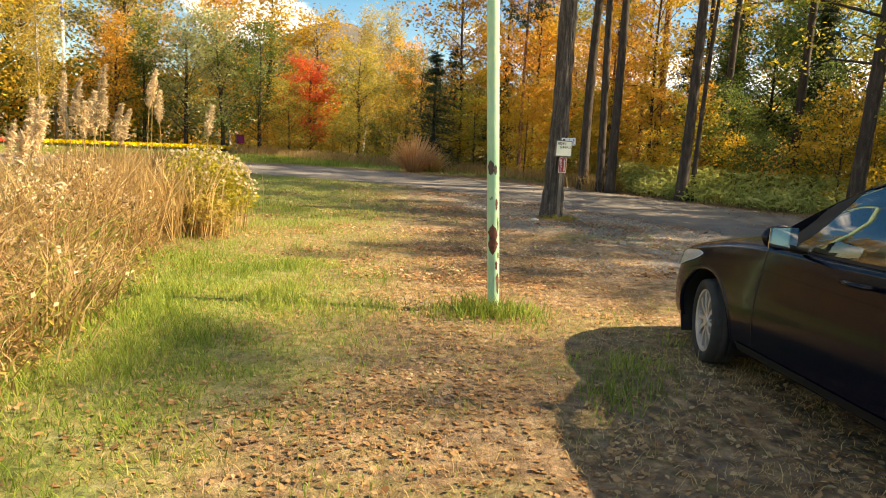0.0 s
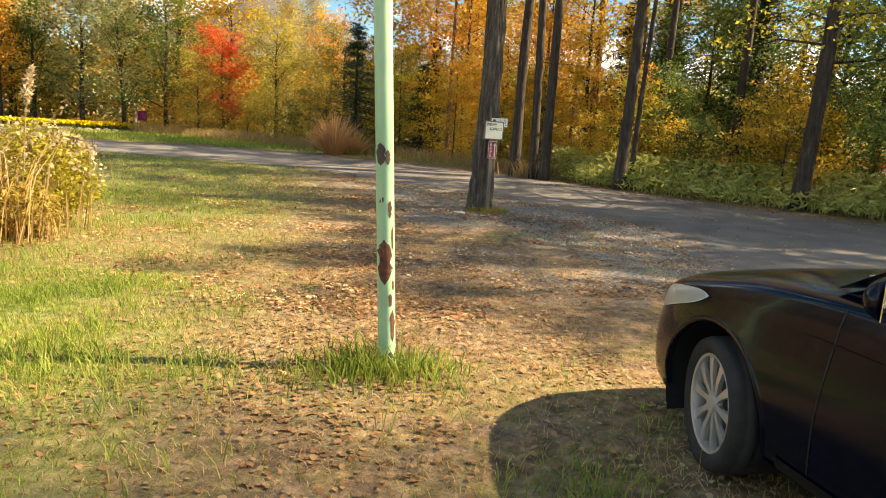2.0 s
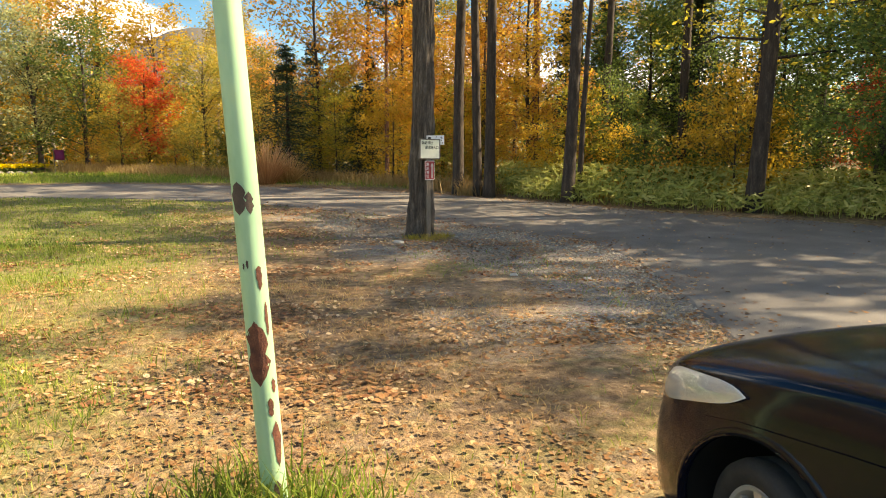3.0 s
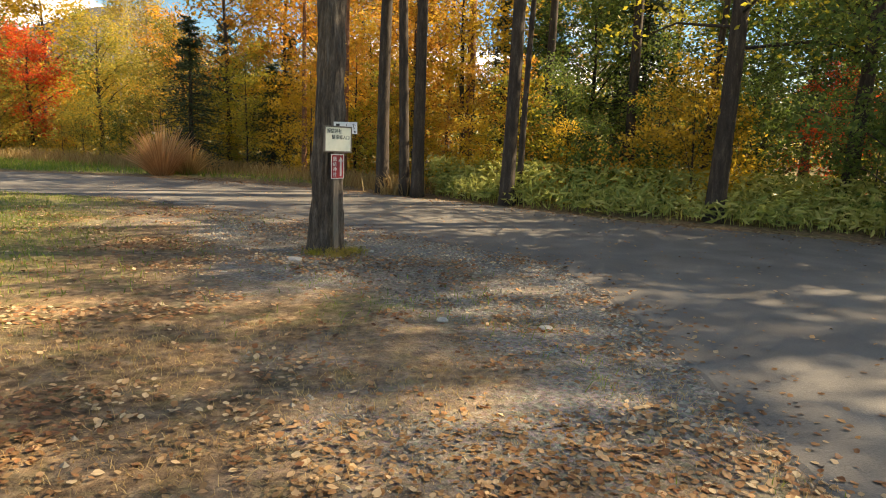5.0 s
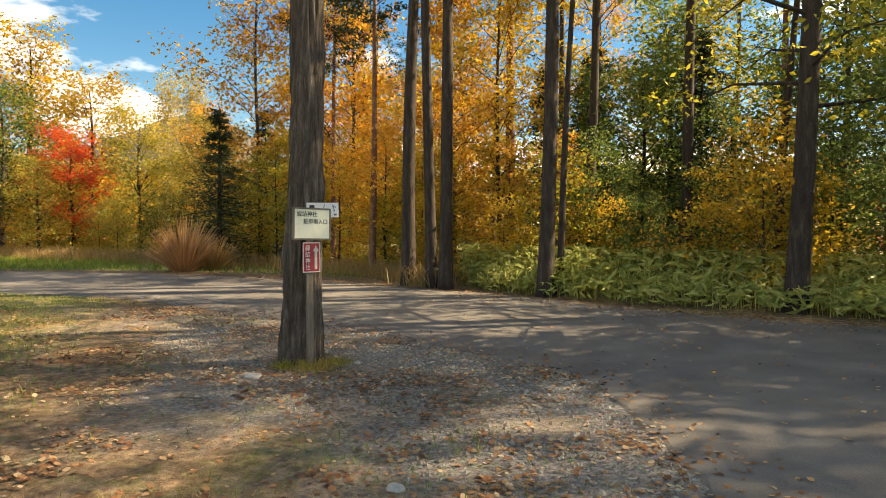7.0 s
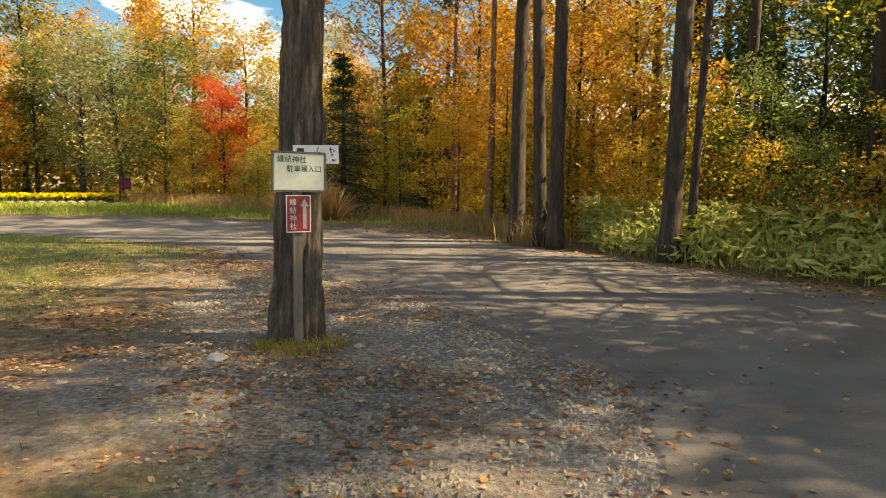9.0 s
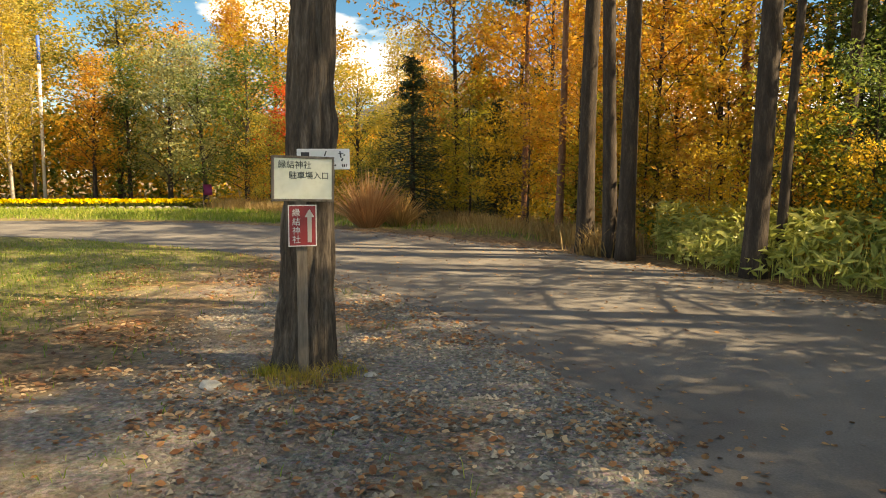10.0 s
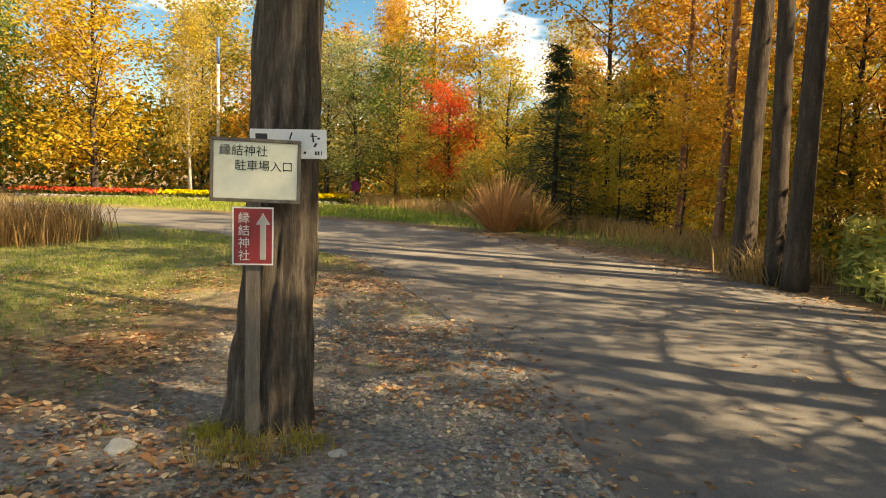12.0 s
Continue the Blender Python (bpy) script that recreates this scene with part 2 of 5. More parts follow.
def ground_material():
    m = bpy.data.materials.new("meadow_ground")
    m.use_nodes = True
    n, l = m.node_tree.nodes, m.node_tree.links
    p = n["Principled BSDF"]
    pos = n.new("ShaderNodeNewGeometry").outputs["Position"]

    def tex(scale, detail=8):
        t = n.new("ShaderNodeTexNoise")
        t.inputs["Scale"].default_value, t.inputs["Detail"].default_value = scale, detail
        t.inputs["Roughness"].default_value = 0.62
        l.new(pos, t.inputs["Vector"])
        return t.outputs["Fac"]

    def attr(name):
        a = n.new("ShaderNodeAttribute")
        a.attribute_name = name
        return a.outputs["Fac"]

    def mixed(f, a, b):
        x = n.new("ShaderNodeMix")
        x.data_type = "RGBA"
        l.new(f, x.inputs["Factor"])
        l.new(a, x.inputs["A"])
        l.new(b, x.inputs["B"])
        return x.outputs["Result"]

    def col(f, stops):
        r = ramp(n, stops)
        l.new(f, r.inputs["Fac"])
        return r.outputs["Color"]

    def frayed(a, t, amount=1.4):
        """A mask broken up by fine noise."""
        s = n.new("ShaderNodeMath")
        s.operation = "MULTIPLY_ADD"
        s.inputs[1].default_value, s.inputs[2].default_value = amount, -amount / 2
        l.new(t, s.inputs[0])
        u = n.new("ShaderNodeMath")
        u.operation, u.use_clamp = "ADD", True
        l.new(a, u.inputs[0])
        l.new(s.outputs[0], u.inputs[1])
        return u.outputs[0]

    dirt = col(tex(9), [(0.3, (0.07, 0.045, 0.027)), (0.5, (0.20, 0.13, 0.075)), (0.62, (0.33, 0.22, 0.125)), (0.75, (0.46, 0.35, 0.22))])
    green = col(tex(14), [(0.3, (0.06, 0.085, 0.018)), (0.5, (0.16, 0.20, 0.04)), (0.7, (0.34, 0.31, 0.11))])
    vor = n.new("ShaderNodeTexVoronoi")
    vor.inputs["Scale"].default_value = 42
    l.new(pos, vor.inputs["Vector"])
    grey = col(tex(22), [(0.3, (0.12, 0.09, 0.065)), (0.5, (0.28, 0.23, 0.165)), (0.7, (0.46, 0.39, 0.29))])
    peb = n.new("ShaderNodeMix")
    peb.data_type, peb.blend_type = "RGBA", "MULTIPLY"
    peb.inputs["Factor"].default_value = 0.55
    l.new(grey, peb.inputs["A"])
    l.new(vor.outputs["Color"], peb.inputs["B"])
    peb_g = n.new("ShaderNodeHueSaturation")
    peb_g.inputs["Saturation"].default_value, peb_g.inputs["Value"].default_value = 0.45, 1.05
    l.new(peb.outputs["Result"], peb_g.inputs["Color"])
    c = mixed(frayed(attr("grass"), tex(5)), dirt, green)
    c = mixed(frayed(attr("gravel"), tex(3.0)), c, peb_g.outputs["Color"])
    l.new(c, p.inputs["Base Color"])
    p.inputs["Roughness"].default_value = 0.95
    p.inputs["Specular IOR Level"].default_value = 0.2
    bp = n.new("ShaderNodeBump")
    bp.inputs["Strength"].default_value, bp.inputs["Distance"].default_value = 0.9, 0.03
    l.new(tex(30), bp.inputs["Height"])
    l.new(bp.outputs["Normal"], p.inputs["Normal"])
    return m


me = mesh_from("ground", gv, gf, ground_material(), True)
for nm, vals in (("grass", gg), ("gravel", gr)):
    me.attributes.new(nm, "FLOAT", "POINT").data.foreach_set("value", pnum(vals))
tagged(new("ground", me), "uneven lawn and dirt strewn with dry leaves", "ground", kind="structure")


def smooth_line(pts, step=0.6):
    """Catmull-Rom through pts."""
    out = []
    for i in range(len(pts) - 1):
        p0, p1, p2, p3 = (np.array(pts[min(max(i + k, 0), len(pts) - 1)], float) for k in (-1, 0, 1, 2))
        n = max(2, int(np.linalg.norm(p2 - p1) / step))
        for k in range(n):
            t = k / n
            out.append(0.5 * (2 * p1 + (p2 - p0) * t + (2 * p0 - 5 * p1 + 4 * p2 - p3) * t * t + (3 * p1 - p0 - 3 * p2 + p3) * t ** 3))
    out.append(np.array(pts[-1], float))
    return out


def resampled(line, count):
    line = np.array(line)
    s = np.r_[0, np.cumsum(np.linalg.norm(np.diff(line, axis=0), axis=1))]
    u = np.linspace(0, s[-1], count)
    return np.stack([np.interp(u, s, line[:, k]) for k in (0, 1)], 1)


def make_road():
    """Asphalt with a ragged, slightly raised edge."""
    bm = bmesh.new()
    a = resampled(smooth_line(ROAD_NEAR, 0.25), 520)
    b = resampled(smooth_line(ROAD_FAR, 0.5), 520)
    rows, cols = [], 14
    for i in range(len(a)):
        ra = 0.07 * fbm(a[i][0], a[i][1], 2.5, 40.0) + 0.05 * fbm(a[i][0], a[i][1], 8, 41.0)
        rb = 0.15 * fbm(b[i][0], b[i][1], 1.5, 42.0)
        d = (b[i] - a[i]) / np.linalg.norm(b[i] - a[i])
        p, q = a[i] + d * ra, b[i] + d * rb
        o = p - d * 0.07
        row = [bm.verts.new((*o, ground_z(*o) - 0.012))]
        for k in range(cols + 1):
            w = p + (q - p) * k / cols
            row.append(bm.verts.new((*w, ground_z(*w) + 0.012)))
        row.append(bm.verts.new((*q, ground_z(*q) - 0.05)))
        rows.append(row)
    for r, s in zip(rows, rows[1:]):
        for k in range(len(r) - 1):
            bm.faces.new((r[k], s[k], s[k + 1], r[k + 1]))
    bmesh.ops.recalc_face_normals(bm, faces=bm.faces)
    me = bpy.data.meshes.new("road")
    bm.to_mesh(me)
    me.materials.append(ASPHALT)
    tagged(new("road", me), "worn grey asphalt road with a crumbling edge", "road", kind="structure")


make_road()


def make_hills():
    """The wooded ridge on the horizon."""
    verts, faces, n = [], [], 90
    for i in range(n + 1):
        az = radians(-70 + 150 * i / n)          # to the left of +y
        el = 3.2 + 5.6 * math.exp(-((math.degrees(az) - 15) / 9.0) ** 2) + 0.9 * noise.noise(Vector((i * 0.23, 0, 0))) + 0.3 * noise.noise(Vector((i * 0.9, 3, 0)))
        for r, e in ((620, 0.2), (760, 0.45), (900, 0.8), (1000, 1.0), (1300, 0.5)):
            verts.append((-r * math.sin(az), r * math.cos(az), 1000 * math.tan(radians(el)) * e + 3))
    for i in range(n):
        for k in range(4):
            a = i * 5 + k
            faces.append((a, a + 1, a + 6, a + 5))
    m = mat("wooded_hill", [(0.3, (0.045, 0.05, 0.05)), (0.55, (0.085, 0.075, 0.06)), (0.75, (0.14, 0.10, 0.07))], scale=0.02, rough=1.0, bump=0.0, world_space=True)
    tagged(new("backdrop_hills", mesh_from("hills", verts, faces, m, True)), "distant forested mountain ridge", "mountain", kind="structure")


make_hills()


# ---- building helpers ----
class Soup:
    """Collects faces for one mesh."""

    def __init__(self):
        self.v, self.f = [], []

    def tube(self, pts, radii, sides=8, wobble=0.0, cap=True):
        base = len(self.v)
        pts = [Vector(p) for p in pts]
        for i, (p, r) in enumerate(zip(pts, radii)):
            t = (pts[min(i + 1, len(pts) - 1)] - pts[max(i - 1, 0)]).normalized()
            u = t.cross(Vector((0.31, 0.95, 0.1))).normalized() if abs(t.y) < 0.9 else t.cross(Vector((1, 0, 0))).normalized()
            w = t.cross(u)
            for k in range(sides):
                a = 2 * math.pi * k / sides
                rr = r * (1 + wobble * noise.noise(Vector((math.cos(a) * 1.7, math.sin(a) * 1.7, p.z * 0.6 + p.x))))
                self.v.append(tuple(p + u * (rr * math.cos(a)) + w * (rr * math.sin(a))))
        for i in range(len(pts) - 1):
            for k in range(sides):
                a, b = base + i * sides + k, base + i * sides + (k + 1) % sides
                self.f.append((a, b, b + sides, a + sides))
        if cap:
            self.f.append(tuple(base + k for k in range(sides))[::-1])
            self.f.append(tuple(base + (len(pts) - 1) * sides + k for k in range(sides)))

    def leaves(self, centers, size, rng, droop=0.3, slim=0.55):
        """Folded four-cornered leaves at the centres, turned every way."""
        c = np.asarray(centers, float)
        n = len(c)
        d = rng.normal(size=(n, 3))
        d[:, 2] = d[:, 2] * 0.6 - droop
        d /= np.linalg.norm(d, axis=1)[:, None]
        s = np.cross(d, rng.normal(size=(n, 3)))
        s /= np.linalg.norm(s, axis=1)[:, None] + 1e-9
        h = np.cross(d, s)
        L = size * rng.uniform(0.6, 1.3, (n, 1))
        a, b = c - d * L * 0.5, c + d * L * 0.5
        m1 = c + s * L * slim * 0.5 + h * L * 0.12
        m2 = c - s * L * slim * 0.5 + h * L * 0.12
        base = len(self.v)
        self.v.extend(map(tuple, np.stack([a, m1, b, m2], 1).reshape(-1, 3).tolist()))
        self.f.extend((base + 4 * i, base + 4 * i + 1, base + 4 * i + 2, base + 4 * i + 3) for i in range(n))

    def blades(self, roots, heights, width, rng, bend=0.5):
        """Grass blades: tapered, bent, three faces wide at the root."""
        r = np.asarray(roots, float)
        n = len(r)
        a = rng.uniform(0, 2 * math.pi, n)
        side = np.stack([np.cos(a), np.sin(a), np.zeros(n)], 1) * width * 0.5
        b = rng.uniform(0, 2 * math.pi, n)
        lean = np.stack([np.cos(b), np.sin(b), np.zeros(n)], 1) * (np.asarray(heights) * bend * rng.uniform(0.1, 1.0, n))[:, None]
        up = np.stack([np.zeros(n), np.zeros(n), np.asarray(heights)], 1)
        mid = r + up * 0.55 + lean * 0.35
        tip = r + up * rng.uniform(0.75, 1.0, (n, 1)) + lean
        base = len(self.v)
        self.v.extend(map(tuple, np.stack([r - side, r + side, mid + side * 0.8, mid - side * 0.8, tip], 1).reshape(-1, 3).tolist()))
        for i in range(n):
            k = base + 5 * i
            self.f.append((k, k + 1, k + 2, k + 3))
            self.f.append((k + 3, k + 2, k + 4))

    def box(self, c, s, m=None):
        base = len(self.v)
        for dz in (-1, 1):
            for dx, dy in ((-1, -1), (1, -1), (1, 1), (-1, 1)):
                p = Vector((c[0] + dx * s[0] / 2, c[1] + dy * s[1] / 2, c[2] + dz * s[2] / 2))
                self.v.append(tuple(m @ p if m else p))
        self.f += [tuple(base + i for i in q) for q in ((3, 2, 1, 0), (4, 5, 6, 7), (0, 1, 5, 4), (1, 2, 6, 5), (2, 3, 7, 6), (3, 0, 4, 7))]

    def mesh(self, name, material, smooth_shade=False):
        return mesh_from(name, self.v, self.f, material, smooth_shade)


def part(name, data, parent, label="", m=None):
    """Links a mesh as a part of a thing."""
    ob = new(name, data)
    ob.parent = parent
    if m is not None:
        ob.matrix_local = m
    if label:
        ob["label"] = label
    return ob


def thing(name, m, label, category, group="", kind=""):
    ob = new(name)
    ob.empty_display_size = 0.1
    ob.matrix_world = m
    return tagged(ob, label, category, group, kind)


# ---- trees ----
def wood_edge(x):
    """The line where the thicket begins beyond the road."""
    return float(np.interp(x, [-30, -16, -9, -5, -1, 2, 3.5, 5, 6.5, 8, 10, 12, 16, 24], [35, 38.5, 34.5, 32.2, 30.2, 27.4, 25.0, 22.7, 20.8, 19.6, 18.2, 16.8, 13.4, 8.5]))


def tree_data(seed,  height, radius, crown_from, spread, limbs, leaf_count, leaf_size, leaf_spread=0.5, lean=(0, 0), sides=9, tip=0.12, up=0.5, flare=1.35, wob=0.10, furrow=0.0, twigs=6, bare=0.1, flat=0.4):
    """Trunk with limbs, and the crown's leaves on the twigs: two meshes."""
    rng = np.random.default_rng(seed)
    wood, crown = Soup(), Soup()
    n = 14
    bend = rng.uniform(-1, 1, 4)
    def spine(t):
        x = lean[0] * t + 0.012 * height * (bend[0] * math.sin(t * 3.1) + 0.5 * bend[1] * math.sin(t * 7))
        y = lean[1] * t + 0.012 * height * (bend[2] * math.sin(t * 3.4) + 0.5 * bend[3] * math.sin(t * 6))
        return Vector((x, y, t * height))
    def girth(t):
        return radius * (tip + (1 - tip) * (1 - t) ** 0.8) * (1 + (flare - 1) * math.exp(-t * height / 0.35))
    ts = [0, 0.012, 0.03, 0.06] + [0.1 + 0.9 * i / n for i in range(n + 1)]
    wood.tube([spine(t) - Vector((0, 0, 0.1 if t == 0 else 0)) for t in ts], [girth(t) for t in ts], sides, wob)
    if furrow:
        # bark plates: long ridges that split and join
        wood.v, wood.f = [], []
        dense = [0.0, 0.004] + [0.008 + 0.30 * i / 90 for i in range(91)] + [0.32 + 0.68 * i / 12 for i in range(13)]
        wood.tube([spine(t) - Vector((0, 0, 0.1 if t == 0 else 0)) for t in dense], [girth(t) for t in dense], sides, wob)
        for i, v in enumerate(wood.v):
            c = spine(max(0.0, v[2]) / height)
            a = math.atan2(v[1] - c.y, v[0] - c.x)
            q = Vector((math.cos(a) * 3.4, math.sin(a) * 3.4, v[2] * 0.9))
            r = abs(noise.noise(q * 1.5 + Vector((0, 0, 4)))) * 1.4 + abs(noise.noise(q * 3.5)) * 0.7
            k = furrow * (r - 0.35)
            root = 0.05 * max(0.0, math.sin(a * 5 + 0.6)) * math.exp(-v[2] / 0.22)
            wood.v[i] = (v[0] + (k + root) * math.cos(a), v[1] + (k + root) * math.sin(a), v[2])
    sprays = []
    for k in range(limbs):
        t = crown_from + (0.98 - crown_from) * ((k + rng.uniform(0, 0.9)) / limbs)
        p = spine(t)
        a = k * 2.4 + rng.uniform(-0.6, 0.6)
        g = (t - crown_from) / (1 - crown_from)
        reach = spread * (0.42 + 0.58 * math.sin(math.pi * (0.22 + 0.70 * g))) * rng.uniform(0.5, 1.15)
        d = Vector((math.cos(a), math.sin(a), up * rng.uniform(0.1, 1.6) + 0.9 * g * g)).normalized()
        across = Vector((-math.sin(a), math.cos(a), 0))
        m, e = p + d * reach * 0.5 + Vector((0, 0, 0.05 * reach)), p + d * reach + Vector((0, 0, -0.06 * reach))
        r0 = min(girth(t) * 0.36, 0.010 + 0.009 * reach)
        wood.tube([p, m, e], [r0, r0 * 0.6, 0.008], 5, cap=False)
        for j in range(twigs):
            f = 0.25 + 0.75 * (j + rng.uniform(0.2, 1)) / twigs
            q = p + (m - p) * f * 2 if f < 0.5 else m + (e - m) * (f * 2 - 1)
            w = (across * (1 if j % 2 else -1) * rng.uniform(0.3, 1.0) + d * rng.uniform(0.2, 0.8) + Vector((0, 0, rng.normal() * 0.45))) * reach * rng.uniform(0.16, 0.42)
            wood.tube([q, q + w], [max(0.006, r0 * 0.3), 0.004], 3, cap=False)
            sprays.append((q, w, reach))
    total = sum(w.length for q, w, r in sprays)
    for q, w, reach in sprays:
        if rng.uniform() < bare:
            continue
        k = max(2, int(leaf_count * w.length / total * rng.uniform(0.4, 1.7)))
        c = np.array(q) + np.outer(rng.uniform(0.15, 1.25, k), np.array(w))
        crown.leaves(c + rng.normal(size=(k, 3)) * np.array([1, 1, flat]) * leaf_spread * (0.4 + 0.5 * w.length), leaf_size, rng)
    return wood, crown


def conifer_data(seed, height, radius, spread, leaf_count, from_t=0.08):
    """A fir: whorls of drooping boughs with short needle sprays."""
    rng = np.random.default_rng(seed)
    wood, crown = Soup(), Soup()
    wood.tube([(0, 0, -0.1), (0, 0, height * 0.5), (0.05, 0, height)], [radius, radius * 0.6, 0.01], 7)
    whorls = int(height * 2.2)
    per = max(4, leaf_count // (whorls * 6))
    for k in range(whorls):
        t = from_t + (0.99 - from_t) * k / whorls
        reach = spread * (1 - t) ** 0.8 * rng.uniform(0.7, 1.15) + 0.08
        for j in range(6):
            a = j * math.pi / 3 + k * 0.7 + rng.uniform(-0.4, 0.4)
            far = reach * rng.uniform(0.55, 1.2)
            p = Vector((0, 0, t * height + rng.uniform(-0.22, 0.22)))
            e = p + Vector((math.cos(a) * far, math.sin(a) * far, -0.25 * far + rng.uniform(-0.15, 0.15)))
            wood.tube([p, e], [0.02 + 0.02 * (1 - t), 0.006], 3, cap=False)
            s = rng.uniform(0.15, 1.05, per)[:, None]
            c = np.array(p) + (np.array(e) - np.array(p)) * s + rng.normal(size=(per, 3)) * np.array([0.17, 0.17, 0.10]) * (0.5 + reach * 0.5)
            crown.leaves(c, 0.19, rng, droop=0.1, slim=0.26)
    return wood, crown


TREE_KINDS = {}


def tree_kind(key, pair, bark):
    TREE_KINDS[key] = (pair[0].mesh(key + "_trunk", bark, True), pair[1].mesh(key + "_crown", GOLD))


tree_kind("broad_a", tree_data(1, 9, 0.14, 0.10, 3.1, 40, 8000, 0.185, up=0.8, leaf_spread=0.44, flat=0.7, bare=0.16), DARKBARK)
tree_kind("broad_b", tree_data(2, 10, 0.15, 0.10, 2.8, 42, 8000, 0.185, up=1.0, lean=(0.5, 0), leaf_spread=0.44, flat=0.75, bare=0.16), DARKBARK)
tree_kind("birch", tree_data(3, 10.5, 0.10, 0.15, 2.2, 40, 8000, 0.16, up=1.4, lean=(-0.3, 0.2), leaf_spread=0.55, flat=1.0), PALEBARK)
tree_kind("tall_a", tree_data(4, 17, 0.17, 0.40, 3.2, 28, 4200, 0.18, up=0.5, lean=(0.4, 0), leaf_spread=0.36, bare=0.16, flat=0.55), DARKBARK)
tree_kind("tall_b", tree_data(5, 18, 0.16, 0.32, 3.3, 28, 4200, 0.18, up=0.5, lean=(0.2, 0.3), leaf_spread=0.36, bare=0.16, flat=0.55), DARKBARK)
# sparse, clumped crowns, shaped to let spots of sun through to the ground
tree_kind("open_a", tree_data(14, 17, 0.17, 0.42, 3.3, 26, 3400, 0.21, up=0.5, lean=(0.3, 0), leaf_spread=0.27, bare=0.34, flat=0.5), DARKBARK)
tree_kind("open_b", tree_data(15, 18, 0.16, 0.36, 3.4, 28, 3600, 0.21, up=0.5, lean=(0.2, 0.3), leaf_spread=0.27, bare=0.34, flat=0.5), DARKBARK)
tree_kind("pine", tree_data(6, 17, 0.15, 0.55, 2.2, 20, 5200, 0.16, up=0.3, lean=(-0.3, 0), leaf_spread=0.3, flat=0.3), PINEBARK)
tree_kind("sapling", tree_data(7, 5.0, 0.045, 0.06, 1.5, 24, 3400, 0.115, up=0.6, leaf_spread=0.32), DARKBARK)
tree_kind("shrub", tree_data(8, 3.0, 0.03, 0.04, 1.5, 22, 2600, 0.11, up=0.8, leaf_spread=0.34), DARKBARK)
tree_kind("fir_a", conifer_data(9, 9, 0.12, 2.0, 6500), DARKBARK)
tree_kind("fir_b", conifer_data(10, 12, 0.15, 2.3, 7500, 0.2), DARKBARK)
tree_kind("understory", tree_data(11, 6.5, 0.06, 0.10, 2.6, 32, 6500, 0.135, up=0.3, leaf_spread=0.40, flat=0.4), DARKBARK)
tree_kind("maple", tree_data(12, 11, 0.09, 0.22, 2.7, 34, 7500, 0.15, up=0.6, leaf_spread=0.40, flat=0.5, bare=0.12), DARKBARK)
LEAF_WORDS = {"leaves_gold": "golden yellow", "leaves_orange": "orange", "leaves_red": "scarlet", "leaves_olive": "olive and brown", "leaves_green": "dark green", "leaves_grey_green": "dusty grey-green",
              "leaves_pale_yellow": "pale yellow", "needles_dark": "dark needled", "leaves_yellow_green": "yellow-green"}
KIND_WORDS = {"broad_a": "spreading broadleaf tree", "broad_b": "upright broadleaf tree", "birch": "slender pale-barked birch", "tall_a": "tall bare-trunked forest tree", "tall_b": "tall forest tree with long limbs", "open_a": "tall thin-crowned forest tree", "open_b": "tall forest tree with sparse limbs",
              "pine": "tall red-barked pine", "sapling": "young understory tree", "shrub": "dense multi-branched shrub", "fir_a": "conical young fir", "fir_b": "tall fir", "understory": "low wide understory tree", "maple": "open-branched maple"}


def plant(kind, x, y, leaves, scale=1.0, turn=None, wide=1.0, bark=None, tilt=0.0):
    """One tree of a kind, with its own leaf colour."""
    wood, crown = TREE_KINDS[kind]
    turn = random.uniform(0, 360) if turn is None else turn
    name = "shrub" if kind == "shrub" else "tree"
    ob = thing(name, pose(x, y, ground_z(x, y) - 0.03, 0, tilt, turn), f"{KIND_WORDS[kind]} with {LEAF_WORDS[leaves.name]} foliage", name, "woodland trees")
    ob.scale = (scale * wide, scale * wide, scale)
    t, c = part("trunk", wood, ob), part("crown", crown, ob)
    c.material_slots[0].link = "OBJECT"
    c.material_slots[0].material = leaves
    if bark:
        t.material_slots[0].link = "OBJECT"
        t.material_slots[0].material = bark
    return ob


def single_tree(pair, x, y, bark, leaves, label, bark_label=""):
    ob = thing("tree", pose(x, y, ground_z(x, y)), label, "tree", "roadside trees")
    part("trunk", pair[0].mesh("trunk", bark, True), ob, bark_label)
    part("crown", pair[1].mesh("crown", leaves), ob)
    return ob


# trees along the far side of the road
single_tree(tree_data(31, 19, 0.165, 0.46, 3.0, 20, 3000, 0.17, lean=(0.1, 0), sides=14), 3.5, 24.2, DARKBARK, ORANGE, "tall dark-barked tree by the road")
single_tree(tree_data(32, 19, 0.13, 0.5, 2.6, 16, 2400, 0.17, lean=(-0.1, 0), sides=14), 4.0, 23.6, DARKBARK, GOLD, "slim tree, one of a close pair by the road")
single_tree(tree_data(33, 20, 0.15, 0.5, 2.8, 16, 2400, 0.17, lean=(0.25, 0), sides=14), 4.27, 23.25, DARKBARK, ORANGE, "tall tree, the thicker of a close pair by the road")
single_tree(tree_data(34, 20, 0.16, 0.45, 3.2, 20, 3000, 0.17, lean=(0.8, 0), sides=14), 6.12, 21.7, DARKBARK, YGREEN, "thick leaning trunk rising out of bamboo grass")
single_tree(tree_data(35, 15, 0.075, 0.45, 1.8, 14, 2500, 0.16, lean=(0.9, 0), sides=10), 6.52, 22.05, DARKBARK, GOLD, "thin dark trunk beside a thick leaning one")
single_tree(tree_data(40, 18, 0.13, 0.5, 2.2, 14, 2800, 0.17, lean=(0.5, 0), sides=10), 8.0, 25.2, DARKBARK, GOLD, "dark bare trunk half hidden behind a thicker one")
